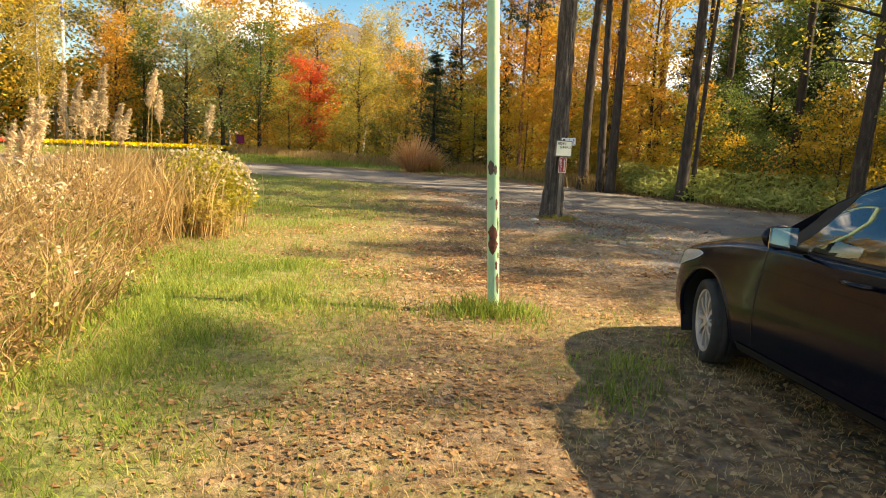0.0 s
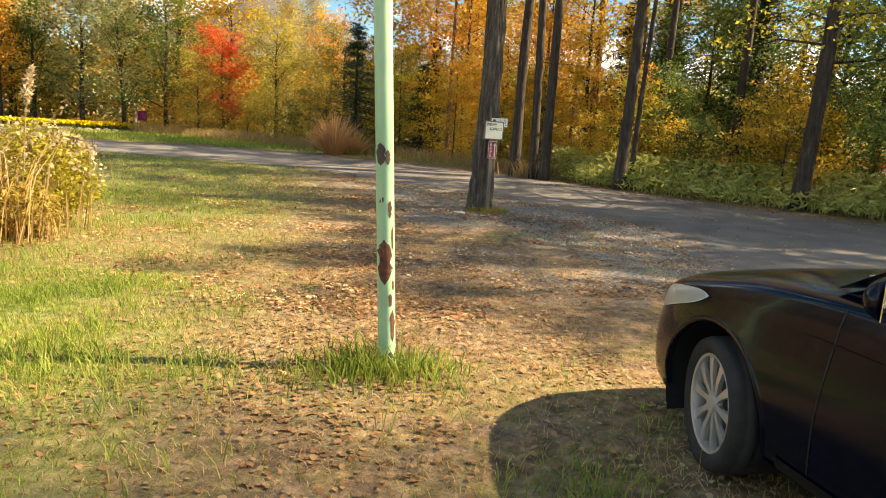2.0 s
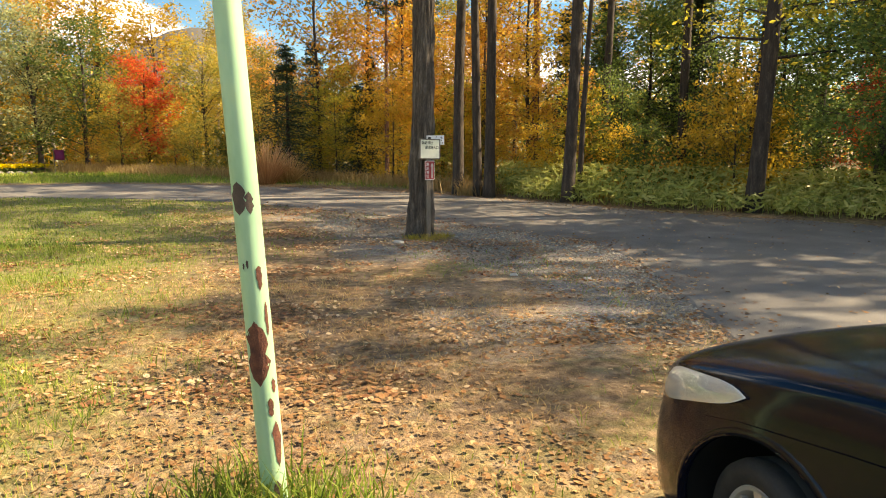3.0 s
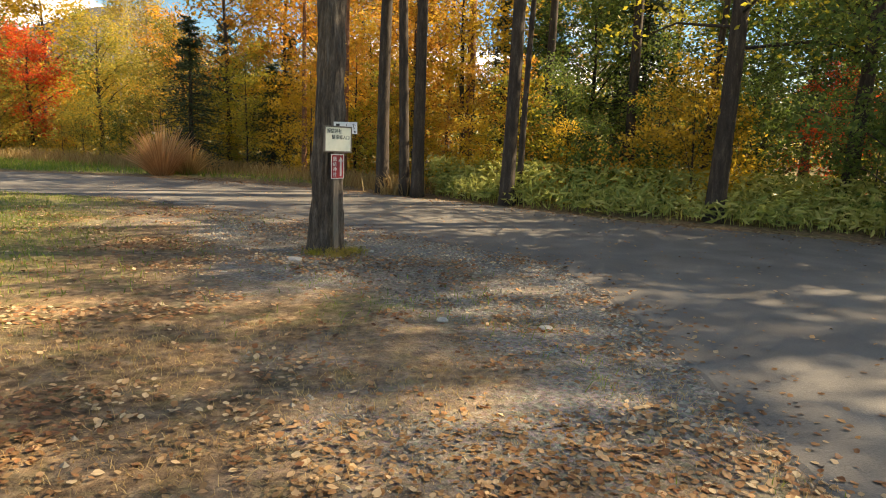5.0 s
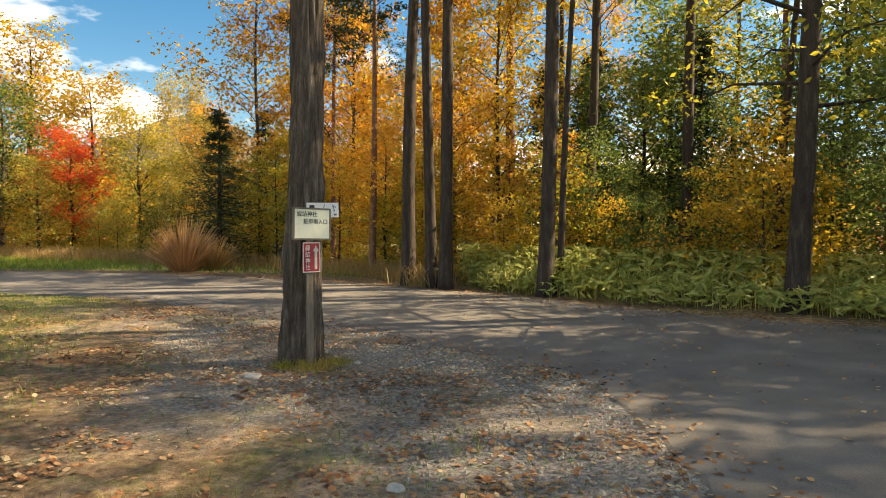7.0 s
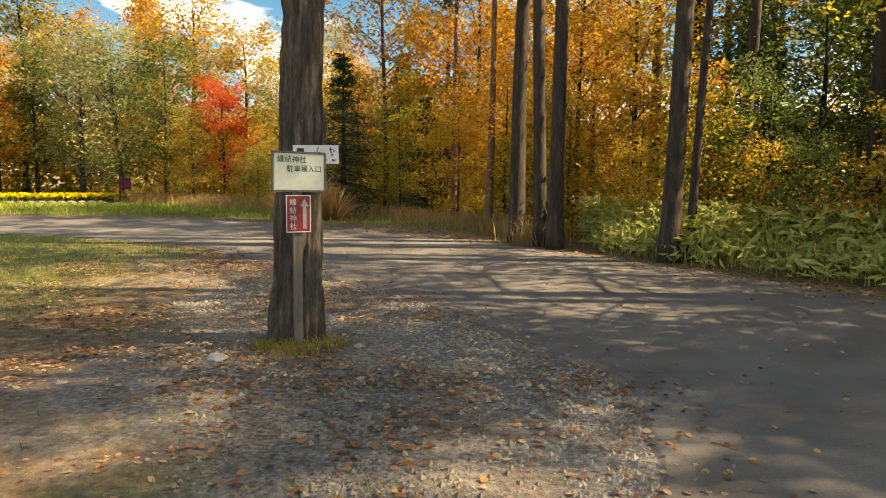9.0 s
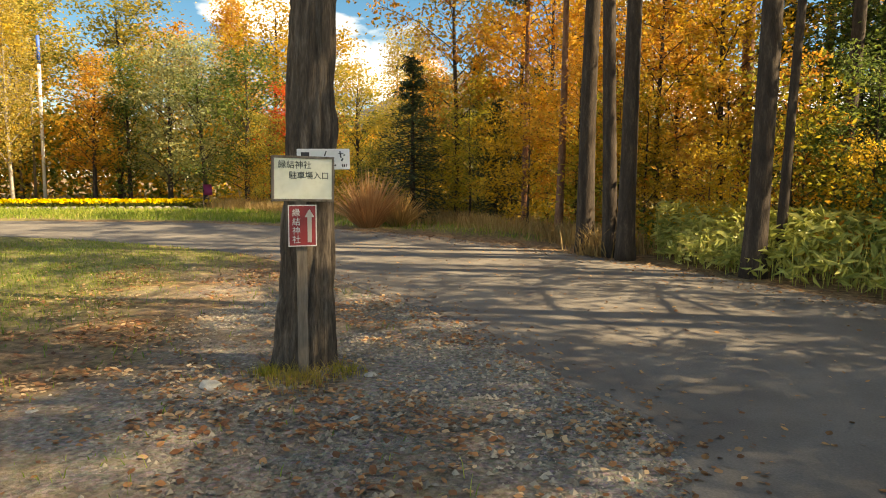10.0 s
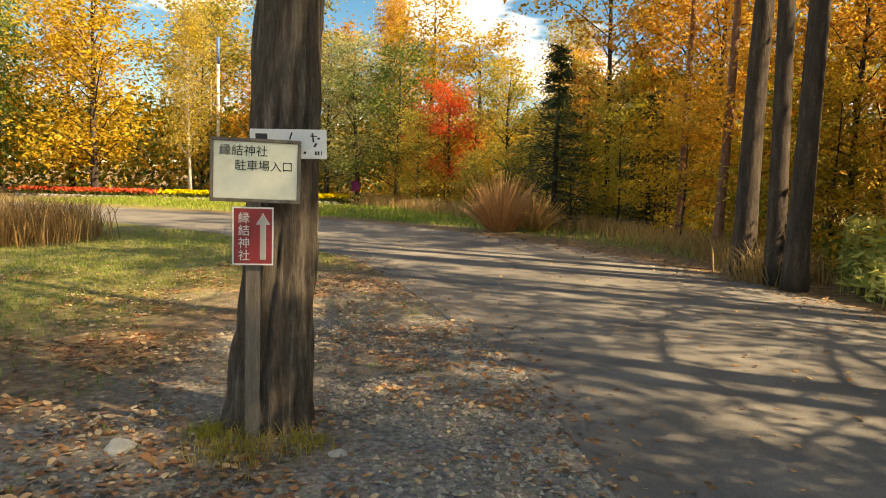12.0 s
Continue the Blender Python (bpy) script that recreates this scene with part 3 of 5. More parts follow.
single_tree(tree_data(36, 18, 0.14, 0.42, 2.6, 18, 3000, 0.17, lean=(0.7, 0), sides=12), 9.95, 23.6, DARKBARK, GREEN, "straight dark trunk in the roadside thicket")
single_tree(tree_data(37, 15, 0.19, 0.22, 3.9, 34, 6500, 0.14, lean=(0.2, 0), sides=14, up=0.12, bare=0.2, leaf_spread=0.34, flat=0.25, tip=0.2), 9.75, 19.1, DARKBARK, YGREEN, "roadside tree with wide layered yellow-green boughs")
single_tree(tree_data(38, 14, 0.09, 0.4, 2.2, 16, 3200, 0.16, lean=(1.1, 0), sides=10), 10.9, 21.6, DARKBARK, OLIVE, "dark slender tree leaning over the undergrowth")
single_tree(tree_data(41, 16, 0.16, 0.24, 3.2, 26, 4600, 0.15, lean=(0.3, 0), sides=12, up=0.15, leaf_spread=0.34, flat=0.25), 12.6, 19.0, DARKBARK, YGREEN, "dark-trunked tree with drooping yellow-green boughs")
single_tree(tree_data(39, 19, 0.17, 0.52, 2.4, 16, 4000, 0.17, lean=(0.1, 0.5), sides=12), 6.95, 30.0, PINEBARK, ORANGE, "reddish bare-trunked pine deep in the wood")
# unseen slim pines added beyond the bend, so that their high tops shade the lawn
single_tree(tree_data(42, 26, 0.2, 0.86, 1.5, 14, 1350, 0.17, sides=10, bare=0.2), 28.0, 8.2, PINEBARK, NEEDLE, "unseen very tall slim pine with a small high crown, added to shade the lawn")
single_tree(tree_data(43, 25, 0.2, 0.86, 1.7, 12, 450, 0.17, sides=10, bare=0.3), 27.0, 5.9, PINEBARK, NEEDLE, "unseen very tall slim pine with a sparse high crown, added to shade the lawn")

# woodland behind: kind, x, y, leaves, scale
WOODS = [
    # west edge, beyond the flower bed
    ("birch", -31, 30, GREEN, 1.24), ("broad_a", -27, 33, GOLD, 1.13), ("birch", -25, 37, PALE, 0.91), ("broad_b", -21.5, 38.5, ORANGE, 0.65), ("broad_a", -29, 41, OLIVE, 1.17),
    ("broad_a", -23, 42, OLIVE, 1.12), ("broad_b", -20.5, 39.8, GREEN, 0.65), ("broad_a", -17.8, 39.4, GREYGREEN, 0.78), ("broad_b", -15.2, 38.6, GREYGREEN, 0.69), ("broad_a", -13.2, 39, GREEN, 0.73),
    ("broad_b", -14.5, 43.5, GOLD, 0.97), ("broad_a", -11, 42.5, GOLD, 0.85), ("birch", -17.5, 45, ORANGE, 0.99), ("broad_a", -10.9, 37.2, OLIVE, 0.41), ("birch", -9, 47, PALE, 0.81), ("birch", -6.8, 45.5, PALE, 0.78),
    ("broad_a", -10.1, 38.4, RED, 0.53), ("broad_a", -7.4, 38.5, OLIVE, 0.60), ("broad_b", -5.2, 41.5, ORANGE, 0.60), ("broad_a", -3.9, 38.3, OLIVE, 0.58), ("fir_a", -2.2, 39, NEEDLE, 0.72), ("fir_a", 0.6, 37.2, NEEDLE, 0.62),
    ("broad_b", -0.9, 36.4, OLIVE, 0.47), ("broad_b", 2.5, 34.5, ORANGE, 0.64), ("broad_a", 3.7, 32.2, GOLD, 0.56),
    ("broad_a", 5.4, 32.2, ORANGE, 0.60), ("sapling", 6.1, 25.4, ORANGE, 0.68), ("broad_b", 6.4, 36.5, GOLD, 0.87),
    ("broad_a", -34, 36, ORANGE, 1.04), ("broad_b", -38, 31, GOLD, 1.30), ("birch", -36, 26, GREEN, 1.30), ("broad_a", -42, 36, OLIVE, 1.21), ("broad_b", -33, 45, GOLD, 1.21), ("birch", -20, 48, GOLD, 1.08), ("broad_a", -26, 49, ORANGE, 1.12),
    # open maples before the bright sky
    ("maple", -1.35, 32.6, ORANGE, 1.0), ("maple", 0.7, 33.4, GOLD, 1.05), ("maple", 1.9, 30.4, ORANGE, 0.9), ("maple", 6.2, 27.2, GOLD, 0.85), ("maple", 4.9, 28.6, ORANGE, 0.8), ("sapling", 7.3, 24.6, ORANGE, 0.7),
    ("understory", 1.6, 28.9, GOLD, 0.6), ("understory", 3.0, 28.0, ORANGE, 0.65), ("understory", -0.6, 31.4, YGREEN, 0.6), ("fir_a", 0.3, 31.0, NEEDLE, 0.42), ("understory", 4.6, 26.6, GOLD, 0.5),
    # centre and east wood
    ("fir_a", 8.9, 27.6, NEEDLE, 0.72), ("broad_b", 8.6, 26.4, GREEN, 0.5), ("broad_a", 10.4, 27.6, GREEN, 0.62), ("fir_a", 11.6, 26.4, NEEDLE, 0.75), ("understory", 11.0, 23.6, GREEN, 0.6),
    ("understory", 9.6, 21.4, GOLD, 0.42), ("understory", 12.0, 21.4, GREEN, 0.55), ("broad_a", 13.2, 24.2, GREEN, 0.6), ("understory", 14.2, 21.2, RED, 0.5), ("understory", 13.6, 19.6, GREEN, 0.5),
    ("tall_a", 9.4, 33, GOLD, 0.95), ("pine", 5.6, 37, NEEDLE, 0.95), ("tall_b", 11.6, 36, GOLD, 0.90), ("broad_b", 15.6, 22.6, GREEN, 0.62),
    ("understory", 15.2, 18.4, YGREEN, 0.7), ("fir_b", 17.2, 24.5, NEEDLE, 0.80), ("open_a", 18, 21.5, YGREEN, 0.95), ("understory", 17, 19.5, GOLD, 0.6),
    ("open_b", 15.0, 16.2, OLIVE, 0.85), ("understory", 18.4, 17.4, GREEN, 0.7), ("open_b", 22.5, 18.5, YGREEN, 1.1), ("understory", 20.8, 19.8, GREEN, 0.8), ("broad_a", 19.5, 23.5, OLIVE, 0.9),
    ("tall_a", 22, 30, PALE, 1.05), ("broad_a", 14.4, 33.5, OLIVE, 1.0), ("broad_a", 17.6, 29, GREEN, 1.0), ("broad_b", 12.6, 30.6, GREEN, 0.8), ("pine", 1.4, 29.6, NEEDLE, 0.62), ("pine", 2.6, 27.4, NEEDLE, 0.68), ("fir_a", 7.8, 28.6, NEEDLE, 0.7), ("understory", 8.2, 23.8, GREEN, 0.5), ("fir_a", -2.4, 31.2, NEEDLE, 0.58),
    ("tall_a", 27, 27, GREEN, 1.05), ("tall_b", 13.2, 41, ORANGE, 0.95), ("tall_a", 19, 39, GREEN, 1.00), ("fir_b", 24, 35, NEEDLE, 1.10), ("pine", 14.6, 27.4, NEEDLE, 0.9), ("pine", 2.6, 40, NEEDLE, 0.64),
    ("tall_b", 8.6, 43, GREEN, 0.80), ("broad_a", 4, 44, OLIVE, 0.95), ("open_a", 29, 22, OLIVE, 1.1), ("open_b", 31, 18, GREEN, 1.2), ("broad_a", 25, 22, GREEN, 0.9),
    # beyond the bend, nearly all out of view: added so that their shade falls over field and road
    ("open_a", 27.5, 12.5, OLIVE, 1.35), ("open_b", 22.4, 12.4, GREEN, 1.12), ("understory", 11.9, 17.0, GREEN, 0.9), ("broad_a", 17.9, 15.7, GREEN, 1.05), ("tall_b", 18.6, 16.6, OLIVE, 0.85), ("open_b", 24.6, 13.8, GREEN, 1.2), ("open_a", 30.5, 14.2, OLIVE, 1.4), ("open_a", 16.6, 17.2, OLIVE, 0.9), ("open_b", 26.5, 17.0, GREEN, 1.25),
]
for kind, x, y, leaves, s in WOODS:
    plant(kind, x, y, leaves, s, wide=1.2 if kind.startswith("broad") else 1.45 if kind.startswith("fir") else 1.0)

# shrubs along the edge of the wood
srng = random.Random(5)
for i in range(34):
    x = -15 + 33 * (i + srng.uniform(0, 0.9)) / 34
    y = wood_edge(x) + srng.uniform(1.5, 3.4)
    leaves = srng.choice([OLIVE, OLIVE, GREEN, GOLD, ORANGE] if x < 2 else [GOLD, ORANGE, YGREEN, GOLD] if x < 7.5 else [YGREEN, GREEN, GREEN, GOLD])
    plant("shrub", x, y, leaves, srng.uniform(0.5, 1.0), srng.uniform(0, 360))

# ---- signboard tree ----
SIGN_TREE = (1.99, 15.74)
sx, sy = SIGN_TREE
sign_tree = single_tree(tree_data(50, 15, 0.188, 0.45, 3.2, 20, 6000, 0.2, lean=(-0.15, 0.0), sides=96, flare=1.25, wob=0.12, tip=0.3, furrow=0.045), sx, sy, BARK, GREEN,
                        "old grey tree with deeply furrowed bark carrying signboards", "furrowed grey bark")


# ---- pole ----
def make_pole():
    ob = thing("pole", pose(1.0, 6.9, 0.0, 0, -3.2, 0), "pale green painted steel pole with rusty bare patches", "pole")
    s = Soup()
    s.tube([(0, 0, -0.15), (0, 0, 0), (0, 0, 2.5), (0, 0, 5.2)], [0.053, 0.053, 0.053, 0.053], 24)
    paint = mat("pale_green_paint", [(0.3, (0.22, 0.42, 0.24)), (0.5, (0.33, 0.54, 0.34)), (0.66, (0.42, 0.58, 0.30)), (0.8, (0.55, 0.6, 0.35))], scale=3.5, rough=0.45, bump=0.12, stretch=(1, 1, 0.3))
    part("post", s.mesh("post", paint, True), ob)
    s = Soup()
    s.tube([(0, 0, 5.2), (0, 0, 5.24)], [0.058, 0.03], 24)
    part("cap", s.mesh("cap", paint, True), ob)
    rust = mat("rusty_steel", [(0.3, (0.05, 0.018, 0.012)), (0.55, (0.13, 0.045, 0.025)), (0.75, (0.24, 0.10, 0.05))], scale=25, rough=0.85, bump=0.4)
    bare = mat("dark_steel", [(0.3, (0.03, 0.022, 0.018)), (0.7, (0.09, 0.06, 0.045))], scale=30, rough=0.7, bump=0.3)
    # flaked areas: z, height, middle angle, half width (degrees), seed; -90 faces the walk
    for z, h, a, w, seed, m in ((1.29, 0.13, -112, 40, 1, bare), (1.27, 0.09, -66, 22, 2, bare), (0.66, 0.27, -95, 62, 3, rust), (0.97, 0.10, -55, 16, 4, rust), (0.43, 0.08, -58, 18, 5, rust),
                                (0.27, 0.2, -42, 26, 6, rust), (0.06, 0.1, -62, 22, 7, bare), (0.80, 0.14, -38, 10, 8, rust), (1.03, 0.03, -100, 7, 9, bare), (1.02, 0.025, -118, 6, 10, bare), (0.52, 0.06, -35, 14, 11, rust)):
        bm = bmesh.new()
        n, ring, c = 22, [], None
        def at(da, dz):
            t = radians(a + da)
            return bm.verts.new((0.0545 * math.cos(t), 0.0545 * math.sin(t), z + dz))
        rows = 8
        left = [(-w * (1 - (2 * k / rows - 1) ** 4) * (0.75 + 0.45 * noise.noise(Vector((k * 0.9, seed * 3.1, 0))))) for k in range(rows + 1)]
        right = [(w * (1 - (2 * k / rows - 1) ** 4) * (0.75 + 0.45 * noise.noise(Vector((k * 0.9, seed * 3.1, 9))))) for k in range(rows + 1)]
        grid = [[at(left[k] + (right[k] - left[k]) * j / 6, h * (k / rows - 0.5) + 0.012 * noise.noise(Vector((j * 0.8, k, seed)))) for j in range(7)] for k in range(rows + 1)]
        for r0, r1 in zip(grid, grid[1:]):
            for j in range(6):
                bm.faces.new((r0[j], r0[j + 1], r1[j + 1], r1[j]))
        me = bpy.data.meshes.new("rust_patch")
        bm.to_mesh(me)
        me.materials.append(m)
        part("rust_patch", me, ob, "flaked paint showing rusty steel")


make_pole()

# ---- signboards ----
def text_mesh(body, size, material, thick=0.0015, spacing=1.0):
    cu = bpy.data.curves.new("letters", "FONT")
    cu.body, cu.size, cu.extrude, cu.align_x, cu.align_y = body, size, thick, "CENTER", "CENTER"
    cu.space_character = spacing
    cu.resolution_u = 3
    ob = bpy.data.objects.new("letters", cu)
    scene.collection.objects.link(ob)
    me = bpy.data.meshes.new_from_object(ob.evaluated_get(bpy.context.evaluated_depsgraph_get()))
    bpy.data.objects.remove(ob)
    me.materials.clear()
    me.materials.append(material)
    return me


def slab(w, h, d, material, bevel=0.004):
    """A board in its own x-z plane, face towards -y."""
    bm = bmesh.new()
    bmesh.ops.create_cube(bm, size=1)
    bmesh.ops.scale(bm, vec=(w, d, h), verts=bm.verts)
    bmesh.ops.bevel(bm, geom=bm.edges[:], offset=bevel, segments=2, affect="EDGES")
    me = bpy.data.meshes.new("slab")
    bm.to_mesh(me)
    me.materials.append(material)
    return me


BOARD_CREAM = mat("cream_board_paint", [(0.3, (0.66, 0.66, 0.50)), (0.5, (0.78, 0.78, 0.62)), (0.7, (0.84, 0.84, 0.70))], scale=5, rough=0.5, bump=0.05)
BOARD_WHITE = mat("white_board", [(0.3, (0.70, 0.70, 0.68)), (0.6, (0.84, 0.84, 0.82)), (0.8, (0.68, 0.64, 0.56))], scale=6, rough=0.55, bump=0.05)
GREYWOOD = mat("weathered_grey_wood", [(0.3, (0.07, 0.055, 0.04)), (0.5, (0.17, 0.14, 0.11)), (0.7, (0.27, 0.23, 0.19))], scale=14, rough=0.85, bump=0.5, stretch=(1, 1, 0.12))
SIGN_RED = mat("faded_red_paint", [(0.3, (0.24, 0.018, 0.022)), (0.6, (0.34, 0.03, 0.035)), (0.8, (0.40, 0.07, 0.06))], scale=6, rough=0.45, bump=0.05)
INK = plain("dark_green_ink", (0.02, 0.035, 0.028), 0.6)
WHITE_PAINT = plain("white_paint", (0.72, 0.70, 0.66), 0.6)
BLACK_PAINT = plain("black_paint", (0.03, 0.03, 0.035), 0.6)
BN = Vector((math.sin(radians(40)), -math.cos(radians(40)), 0))      # the way the boards face
BC = Vector((2.155, 15.47, 1.49))


def board_pose(c, right=0.0, up=0.0, out=0.0, roll=0.0):
    r = Vector((math.cos(radians(40)), math.sin(radians(40)), 0))
    p = c + r * right + Vector((0, 0, up)) + BN * out
    return pose(p.x, p.y, p.z, 0, roll, 40)


def upright(x, z, y, turn=0):
    """Lettering on a board's face, seen from its front."""
    return pose(x, y, z, 90, 0, turn)


ob = thing("signboard", board_pose(BC, roll=0.8), "cream signboard in a grey wooden frame nailed to a tree trunk", "sign")
part("panel", slab(0.435, 0.30, 0.02, BOARD_CREAM), ob)
for nm, w, h, x, z in (("frame_rail", 0.462, 0.018, 0, 0.158), ("frame_rail", 0.462, 0.018, 0, -0.158), ("frame_stile", 0.018, 0.298, 0.222, 0), ("frame_stile", 0.018, 0.298, -0.222, 0)):
    part(nm, slab(w, h, 0.034, GREYWOOD, 0.003), ob, "weathered wooden edge strip", pose(x, 0, z))
part("lettering", text_mesh("縁結神社", 0.062, INK), ob, "dark hand-painted characters", upright(-0.063, 0.098, -0.0112))
part("lettering", text_mesh("駐車場入口", 0.060, INK), ob, "dark hand-painted characters", upright(0.042, 0.022, -0.0112))

ob = thing("arrow_sign", board_pose(BC + Vector((0.0, 0.0, -0.345)), right=-0.012, out=0.008), "small dark red arrow sign with a white border on a tree", "sign")
part("panel", slab(0.212, 0.308, 0.008, SIGN_RED, 0.002), ob)
for w, h, x, z in ((0.212, 0.008, 0, 0.150), (0.212, 0.008, 0, -0.150), (0.008, 0.292, 0.102, 0), (0.008, 0.292, -0.102, 0)):
    part("border_strip", slab(w, h, 0.003, WHITE_PAINT, 0.0008), ob, "white painted border", pose(x, -0.005, z))
for k, ch in enumerate("縁結神社"):
    part("lettering", text_mesh(ch, 0.062, WHITE_PAINT), ob, "white characters in a column", upright(-0.046, 0.092 - 0.066 * k, -0.0055))
bm = bmesh.new()
av = [bm.verts.new((x, 0, z)) for x, z in ((-0.016, -0.125), (0.016, -0.125), (0.016, 0.062), (0.037, 0.062), (0, 0.125), (-0.037, 0.062), (-0.016, 0.062))]
bmesh.ops.solidify(bm, geom=[bm.faces.new(av)], thickness=0.002)
me = bpy.data.meshes.new("arrow")
bm.to_mesh(me)
me.materials.append(WHITE_PAINT)
part("arrow", me, ob, "white arrow pointing up", pose(0.052, -0.0065, 0))

ob = thing("notice_board", board_pose(BC, right=0.165, up=0.148, out=-0.035, roll=-1.5), "narrow white notice board with faded marks on a tree", "sign")
part("panel", slab(0.40, 0.155, 0.012, BOARD_WHITE, 0.002), ob)
for w, h, x, z, r in ((0.062, 0.034, -0.14, 0.036, 0), (0.008, 0.04, 0.012, 0.042, 20), (0.01, 0.05, 0.128, 0.035, -8), (0.036, 0.006, 0.132, 0.042, 4), (0.012, 0.024, 0.140, -0.005, 30), (0.014, 0.01, 0.158, 0.03, 0),
                      (0.010, 0.02, 0.142, -0.048, 0), (0.010, 0.02, 0.156, -0.048, 0), (0.005, 0.022, 0.172, -0.048, 8), (0.012, 0.014, 0.085, -0.046, 25)):
    part("mark", slab(w, h, 0.003, BLACK_PAINT, 0.0005), ob, "worn black mark", pose(x, -0.0065, z, 0, r, 0))
ob = thing("stake", board_pose(Vector((2.150, 15.47, 0)), right=-0.01, out=-0.016), "grey weathered wooden stake standing against a trunk", "stake")
s = Soup()
s.box((0, 0, 0.78), (0.075, 0.022, 1.66))
part("lath", s.mesh("lath", GREYWOOD), ob)

# ---- car ----
from mathutils.bvhtree import BVHTree

CAR = Matrix(((-0.22, -0.975, 0, 3.31), (0.975, -0.22, 0, 6.0), (0, 0, 1, 0.0), (0, 0, 0, 1)))      # x ahead, y to its left
PAINT = plain("dark_navy_car_paint", (0.002, 0.003, 0.010), 0.16, 0.0, 0.12)
PAINT.node_tree.nodes["Principled BSDF"].inputs["Specular IOR Level"].default_value = 0.25
PLASTIC = plain("black_plastic", (0.006, 0.006, 0.007), 0.6)
RUBBER = mat("tyre_rubber", [(0.3, (0.012, 0.012, 0.012)), (0.7, (0.03, 0.029, 0.028))], scale=20, rough=0.85, bump=0.1)
ALLOY = plain("silver_alloy", (0.46, 0.45, 0.43), 0.35, 0.45)
CHROME = plain("bright_trim", (0.9, 0.91, 0.93), 0.3, 0.35)
SEAT_CLOTH = mat("grey_seat_cloth", [(0.3, (0.05, 0.05, 0.055)), (0.7, (0.10, 0.10, 0.105))], scale=40, rough=0.95)


def clear_glass(name, tint, gloss=0.12):
    m = bpy.data.materials.new(name)
    m.use_nodes = True
    n, l = m.node_tree.nodes, m.node_tree.links
    t, g, x = n.new("ShaderNodeBsdfTransparent"), n.new("ShaderNodeBsdfGlossy"), n.new("ShaderNodeMixShader")
    t.inputs["Color"].default_value = (*tint, 1)
    g.inputs["Roughness"].default_value = 0.02
    f = n.new("ShaderNodeFresnel")
    f.inputs["IOR"].default_value = 1.5
    a = n.new("ShaderNodeMath")
    a.operation, a.use_clamp = "MULTIPLY_ADD", True
    a.inputs[1].default_value, a.inputs[2].default_value = 1.0, gloss
    l.new(f.outputs[0], a.inputs[0])
    l.new(a.outputs[0], x.inputs[0])
    l.new(t.outputs[0], x.inputs[1])
    l.new(g.outputs[0], x.inputs[2])
    l.new(x.outputs[0], n["Material Output"].inputs["Surface"])
    return m


GLASS = clear_glass("car_window_glass", (0.55, 0.66, 0.60), 0.12)
LENS = clear_glass("headlight_lens", (0.95, 0.95, 0.93), 0.22)


def catmull(rows, t):
    """Smooth value at t (0..len-1) through rows of numbers."""
    rows = np.asarray(rows, float)
    i = min(int(t), len(rows) - 2)
    f = t - i
    p0, p1, p2, p3 = rows[max(i - 1, 0)], rows[i], rows[i + 1], rows[min(i + 2, len(rows) - 1)]
    return 0.5 * (2 * p1 + (p2 - p0) * f + (2 * p0 - 5 * p1 + 4 * p2 - p3) * f * f + (3 * p1 - p0 - 3 * p2 + p3) * f ** 3)


# stations of the lower body: x, half width, sill height, shoulder height, middle height
STATIONS = [(0.84, 0.30, 0.30, 0.56, 0.60), (0.80, 0.52, 0.24, 0.62, 0.66), (0.66, 0.70, 0.20, 0.70, 0.76), (0.45, 0.80, 0.19, 0.775, 0.84), (0.15, 0.838, 0.20, 0.84, 0.905), (-0.18, 0.842, 0.20, 0.90, 0.965),
            (-0.6, 0.845, 0.20, 0.94, 0.985), (-1.2, 0.848, 0.20, 0.955, 0.97), (-1.8, 0.848, 0.20, 0.975, 0.98), (-2.4, 0.842, 0.21, 1.0, 1.0), (-2.8, 0.80, 0.24, 1.0, 1.02), (-3.02, 0.70, 0.30, 0.95, 0.98), (-3.08, 0.55, 0.34, 0.9, 0.92)]


def body_section(st):
    x, w, zb, zs, zt = st
    h = zs - zb
    return [(x, 0.0, zb), (x, w * 0.80, zb), (x, w * 0.955, zb + 0.05), (x, w * 0.995, zb + 0.30 * h), (x, w * 1.0, zb + 0.52 * h), (x, w * 0.978, zb + 0.74 * h), (x, w * 0.955, zs - 0.06),
            (x, w * 0.91, zs), (x, w * 0.72, zs + 0.6 * (zt - zs)), (x, w * 0.38, zt - 0.006), (x, 0.0, zt)]


def body_grid(side):
    out = []
    for i in range(150):
        sec = catmull([np.ravel(body_section(s)) for s in STATIONS], i / 149 * (len(STATIONS) - 1)).reshape(-1, 3)
        out.append([catmull(sec, j / 51 * 10) * (1, side, 1) for j in range(52)])
    return out


